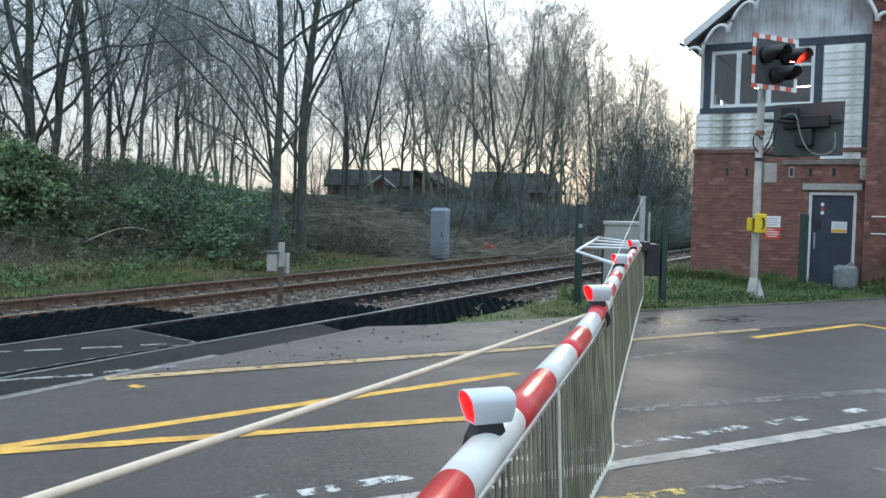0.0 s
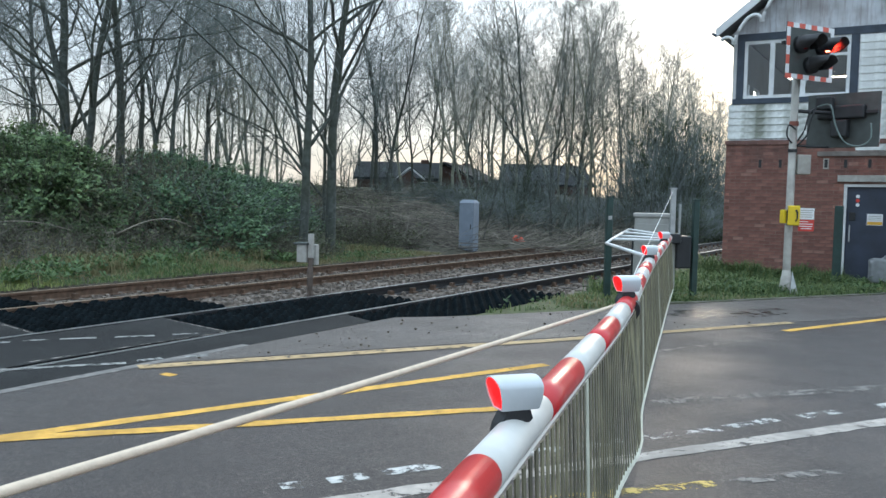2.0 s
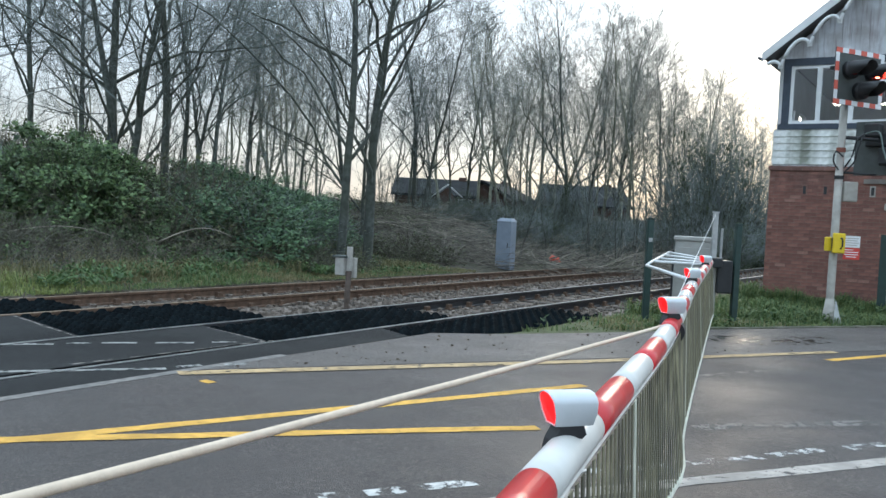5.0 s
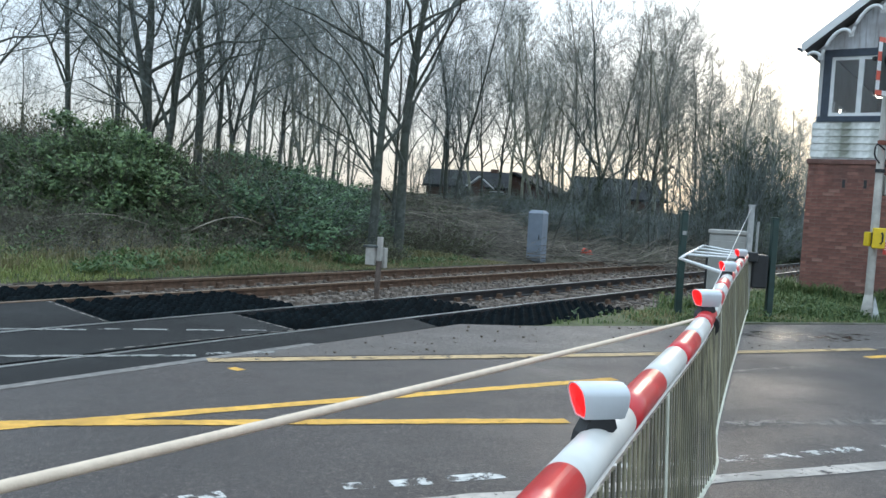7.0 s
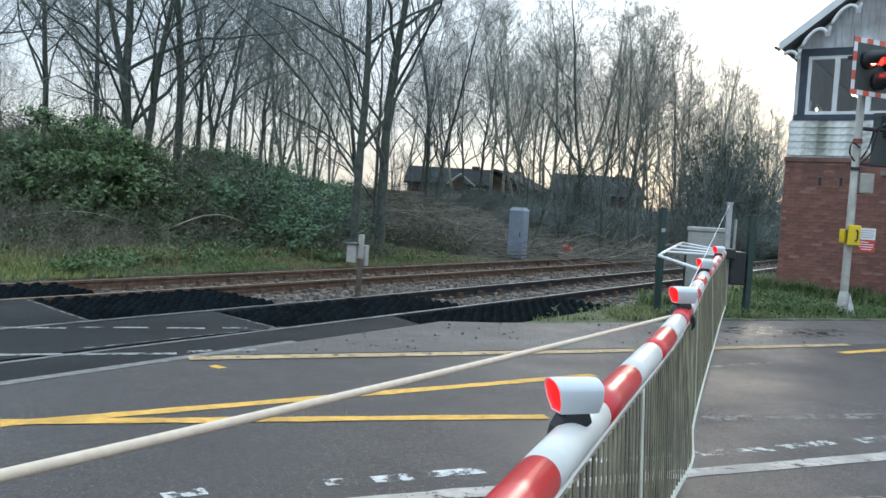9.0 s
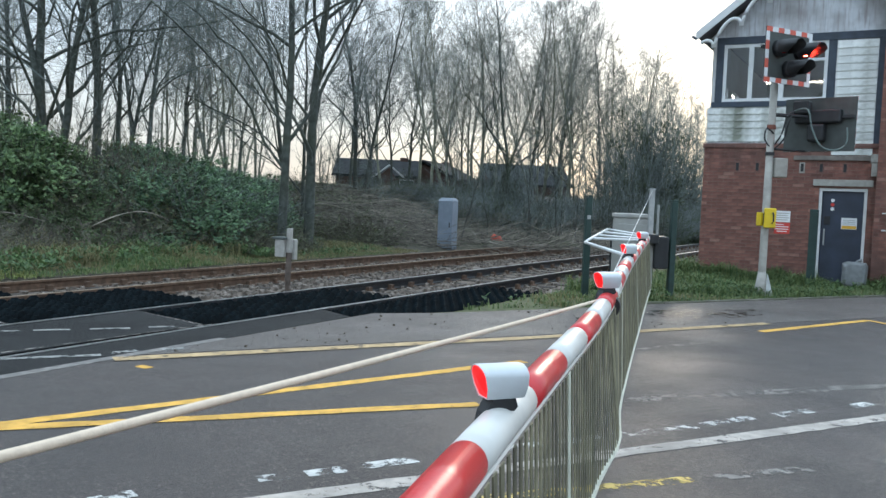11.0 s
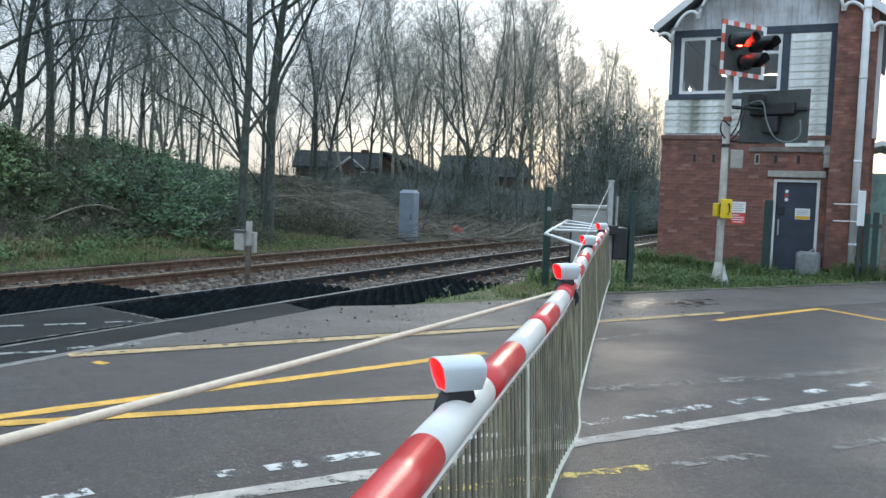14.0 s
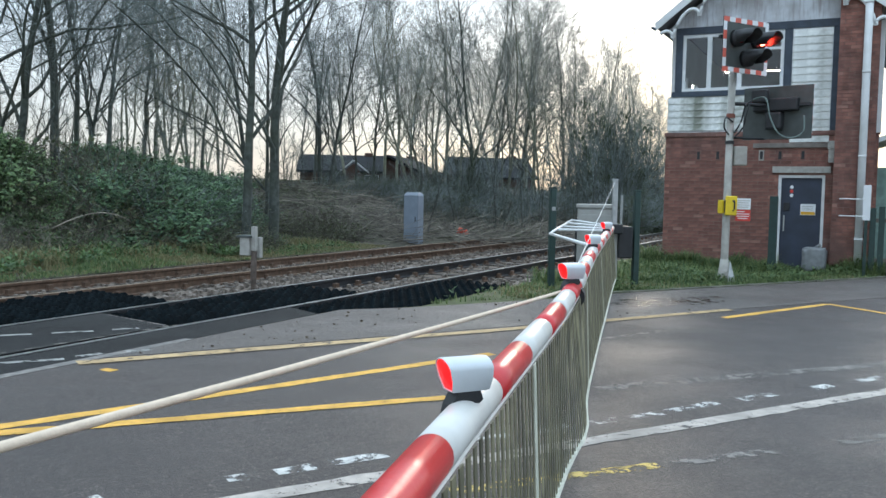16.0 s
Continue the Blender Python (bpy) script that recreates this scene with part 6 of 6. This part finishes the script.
def grass():
    r = random.Random(9)
    far, dry, near, lime, straw = Mesh(), Mesh(), Mesh(), Mesh(), Mesh()
    # far side of the line
    for _ in range(9500):
        u = r.uniform(-1, 21)
        w = 12.05 + (5.9 if u < 9 else 4.5) * r.random() ** 1.25
        k = noise.noise(Vector((u * 0.35, w * 0.6, 0))) + 0.5 * noise.noise(Vector((u * 1.3, w * 1.6, 4)))
        x, y = 0.469 * u - 0.883 * w, 0.883 * u + 0.469 * w
        z = bank(-w, u) - 0.03
        h = 0.05 + 0.17 * max(0, k + 0.3) * min(1, w - 11.9) + 0.03 * (w - 12.3)
        if u > 13 and r.random() < 0.5 + k:
            blades(dry, x, y, z, h * 0.9, r, 4)
        elif 10.6 < u < 13.4 and w > 14 and k > -0.2 and r.random() < 0.7:
            blades(dry, x, y, z, h * 1.5, r, 5)
        elif u < 8.6 + 1.5 * k and r.random() < 0.85:
            blades(lime, x, y, z, h * (1.1 if w < 15 else 1.5), r, 5)
        elif k < -0.3 or r.random() < 0.10:
            blades(dry, x, y, z, h * 1.25, r, 4)
        else:
            blades(far, x, y, z, h, r, 5)
    for _ in range(85):
        u = r.uniform(6.5, 17)
        w = 13.2 + 1.9 * r.random()
        x, y = 0.469 * u - 0.883 * w, 0.883 * u + 0.469 * w
        h = r.uniform(0.2, 0.42)
        for _ in range(7):
            blades(dry, x + r.gauss(0, 0.1), y + r.gauss(0, 0.1), bank(-w, u) - 0.03, h, r, 6)
    # broad-leaved weeds among the grass
    weed = Mesh()
    for _ in range(2600):
        u = r.uniform(-1, 19)
        w = 12.35 + 4.2 * r.random()
        if noise.noise(Vector((u * 0.5, w * 0.7, 9))) + 0.3 * noise.noise(Vector((u * 2, w * 2, 1))) < 0.1:
            continue
        x, y = 0.469 * u - 0.883 * w, 0.883 * u + 0.469 * w
        z = bank(-w, u)
        for _ in range(16):
            a = r.uniform(0, 6.28)
            d = Vector((math.cos(a), math.sin(a), r.uniform(0.1, 0.9))).normalized()
            q = Vector((x, y, z + r.uniform(0.02, 0.12 + 0.08 * (w - 12.3)))) + d * r.uniform(0.02, 0.14)
            sd = d.cross(Vector((0, 0, 1))).normalized()
            ln = r.uniform(0.03, 0.06)
            weed.add([q - d * ln, q + sd * ln * 0.5, q + d * ln, q - sd * ln * 0.5], [(0, 1, 2, 3)])
    solid("nettle_weeds", weed, m_weed, pose(0, 0, 0), "broad-leaved green weeds beside the far track", "weeds", kind="stuff")
    solid("lime_grass", lime, m_lime, pose(0, 0, 0), "tall yellow-green grass beside the far track", "grass", kind="stuff")
    solid("bank_grass", far, m_grass, pose(0, 0, 0), "rough green grass and weeds beside the far track", "grass", kind="stuff")
    solid("dry_grass", dry, m_drygrass, pose(0, 0, 0), "pale dry grass tufts beside the far track", "grass", kind="stuff")
    # verge by the signal box
    dock = Mesh()
    for _ in range(5200):
        a = r.uniform(4.4, 17.5)
        b = 9.9 + 5.0 * r.random() ** 1.4
        x, y = 0.870 * a - 0.492 * b, 0.492 * a + 0.870 * b
        w = -0.883 * x + 0.469 * y
        if w > 5.2 or (x - 5.66) * 0.469 + (y - 19.7) * 0.883 > -0.05 and (x - 5.66) * 0.883 - (y - 19.7) * 0.469 > -0.1:
            continue
        if a < 7.4 and r.random() < 0.72:
            continue
        k = noise.noise(Vector((x * 0.9, y * 0.9, 3)))
        if k < -0.22 and r.random() < 0.6:
            blades(straw, x, y, -0.02, 0.07, r, 4)
        else:
            blades(near, x, y, -0.02, (0.4 if a < 7.4 else 1) * (0.05 + 0.06 * r.random() + 0.28 * max(0, k) ** 1.3 + (0.05 if b > 11.5 else 0)), r, 5)
            if k > 0.05 and r.random() < 0.25:
                for _ in range(9):
                    t = r.uniform(0, 6.28)
                    d = Vector((math.cos(t), math.sin(t), r.uniform(0, 0.7))).normalized()
                    q = Vector((x, y, r.uniform(0.0, 0.14))) + d * r.uniform(0.02, 0.12)
                    sd = d.cross(Vector((0, 0, 1))).normalized()
                    ln = r.uniform(0.025, 0.055)
                    dock.add([q - d * ln, q + sd * ln * 0.5, q + d * ln, q - sd * ln * 0.5], [(0, 1, 2, 3)])
    for _ in range(1300):
        s0 = r.uniform(-0.3, 4.6)
        x, y = 5.66 + 0.883 * s0 - 0.469 * r.uniform(0.05, 0.9), 19.7 - 0.469 * s0 - 0.883 * r.uniform(0.05, 0.9)
        if 2.3 < s0 < 3.5:
            continue
        blades(near, x, y, -0.02, 0.26 + 0.3 * noise.noise(Vector((x * 1.6, y * 1.6, 0))), r, 6)
    for _ in range(500):
        x, y = 5.55 + r.gauss(0, 0.6), 15.6 + r.gauss(0, 0.25)
        blades(near, x, y, -0.02, 0.16, r, 5)
    solid("verge_grass", near, m_grass, pose(0, 0, 0), "short green grass in front of the signal box", "grass", kind="stuff")
    solid("dock_weeds", dock, m_weed, pose(0, 0, 0), "low broad-leaved weeds in the verge by the signal box", "weeds", kind="stuff")
    solid("verge_straw", straw, m_drygrass, pose(0, 0, 0), "short dry grass in the verge by the signal box", "grass", kind="stuff")
    turf = Mesh()
    turf.add([(4.4, 9.74, -0.02), (60, 9.8, -0.02), (60, 19, -0.02), (20.1, 19, -0.02), (9.16, 12, -0.02), (5.63, 9.8, -0.02)], [(0, 1, 2, 3, 4, 5)])
    solid("verge", turf, m_turf, ROAD, "grassy verge beside the signal box", "verge", kind="structure")


grass()


# ---- houses beyond the trees ----
def house(x, y, z, rz, w, d, wall_h, roof_h, label, gabled):
    h = thing("house", pose(x, y, z, 0, 0, rz), label, "house", "houses beyond the trees")
    part("wall", Mesh().box(-w / 2, w / 2, -d / 2, d / 2, -1.5, wall_h), m_house, h, "brick walls")
    rf = Mesh().prism([(-d / 2 - 0.4, wall_h - 0.05), (0, wall_h + roof_h), (d / 2 + 0.4, wall_h - 0.05), (d / 2 + 0.4, wall_h + 0.1), (0, wall_h + roof_h + 0.16), (-d / 2 - 0.4, wall_h + 0.1)], -w / 2 - 0.3, w / 2 + 0.3, pose(0, 0, 0, 0, 0, 90))
    part("roof", rf, m_tiles, h, "dark tiled roof")
    part("roof_core", Mesh().prism([(-d / 2, wall_h - 0.04), (0, wall_h + roof_h - 0.1), (d / 2, wall_h - 0.04)], -w / 2, w / 2, pose(0, 0, 0, 0, 0, 90)), m_house, h)
    part("chimney", Mesh().box(w * 0.3, w * 0.3 + 0.5, -0.25, 0.25, wall_h + roof_h - 0.5, wall_h + roof_h + 0.32, 0.02), m_house, h, "brick chimney")
    if gabled:
        gx = 0.85
        part("porch_gable", Mesh().prism([(gx - 0.9, 0), (gx + 0.6, 0), (gx + 0.6, wall_h - 0.3), (gx, wall_h + 0.55), (gx - 0.9, wall_h - 0.2)], -d / 2 - 1.2, -d / 2), m_house, h, "projecting brick gable")
        bb = Mesh()
        for s in (1, -1):
            bb.tube([(gx, -d / 2 - 1.25, wall_h + 0.72), (gx + s * 0.95, -d / 2 - 1.25, wall_h - 0.04)], 0.045, 6)
        part("bargeboard", bb, m_trim, h, "white bargeboard")
        for wx in (gx + 1.1,):
            win = part("window", Mesh().box(wx - 0.46, wx + 0.46, -d / 2 - 0.35, -d / 2 + 0.02, wall_h - 0.85, wall_h - 0.12), m_trim, h, "white framed window")
            for i in range(3):
                part("pane", Mesh().box(wx - 0.4 + i * 0.28, wx - 0.4 + i * 0.28 + 0.23, -d / 2 - 0.36, -d / 2 - 0.35, wall_h - 0.79, wall_h - 0.18), m_navy, win, "dark glass pane")


house(across(594, 57), 57, -0.45, 3, 4.9, 5.5, 3.2, 1.05, "brick house with a dark roof and white gable", True)
house(across(700, 62), 62, -0.4, 76, 7.0, 4.2, 3.2, 1.15, "brick house with a dark tiled roof", False)
house(across(850, 70), 70, -0.1, 8, 6, 6, 2.9, 1.6, "distant brick house half hidden by trees", False)


# ---- what moves ----
def motions():
    """The two red lamps flash in turn: each light comes forward to its lens, then draws back into its case."""
    for i, (o, x, z) in enumerate(LIT_LAMPS):
        on, off = pose(x, -0.142, z), pose(x, -0.08, z)
        rows = [(0.0, on if i else off)]
        t, lit = 0.35, bool(i)
        while t < 15.95:
            rows.append((t - 0.02, on if lit else off))
            lit = not lit
            rows.append((t + 0.02, on if lit else off))
            t += 0.42
        rows.append((16.0, on if lit else off))
        walk(o, rows)
    # the stay rope's near end rises slowly as it sways
    d = (ROPE_FAR - ROPE_HOOK).normalized()
    axis = Vector((d.y, -d.x, 0)).normalized()
    rows = []
    for t, rise in ((0, -0.0162), (1, -0.012), (2, -0.0075), (3, -0.0075), (4, -0.0055), (5.2, -0.0085), (6.2, -0.008), (7.4, -0.0075), (8.1, -0.0055), (9.2, -0.001), (10.3, 0.0035), (12, 0.0055), (14, 0.009), (15, 0.008), (16, 0.0155)):
        rows.append((t, Matrix.Translation(ROPE_HOOK) @ Matrix.Rotation(rise / (ROPE_FAR - ROPE_HOOK).length, 4, axis)))
    walk(STAY[0], rows)


motions()
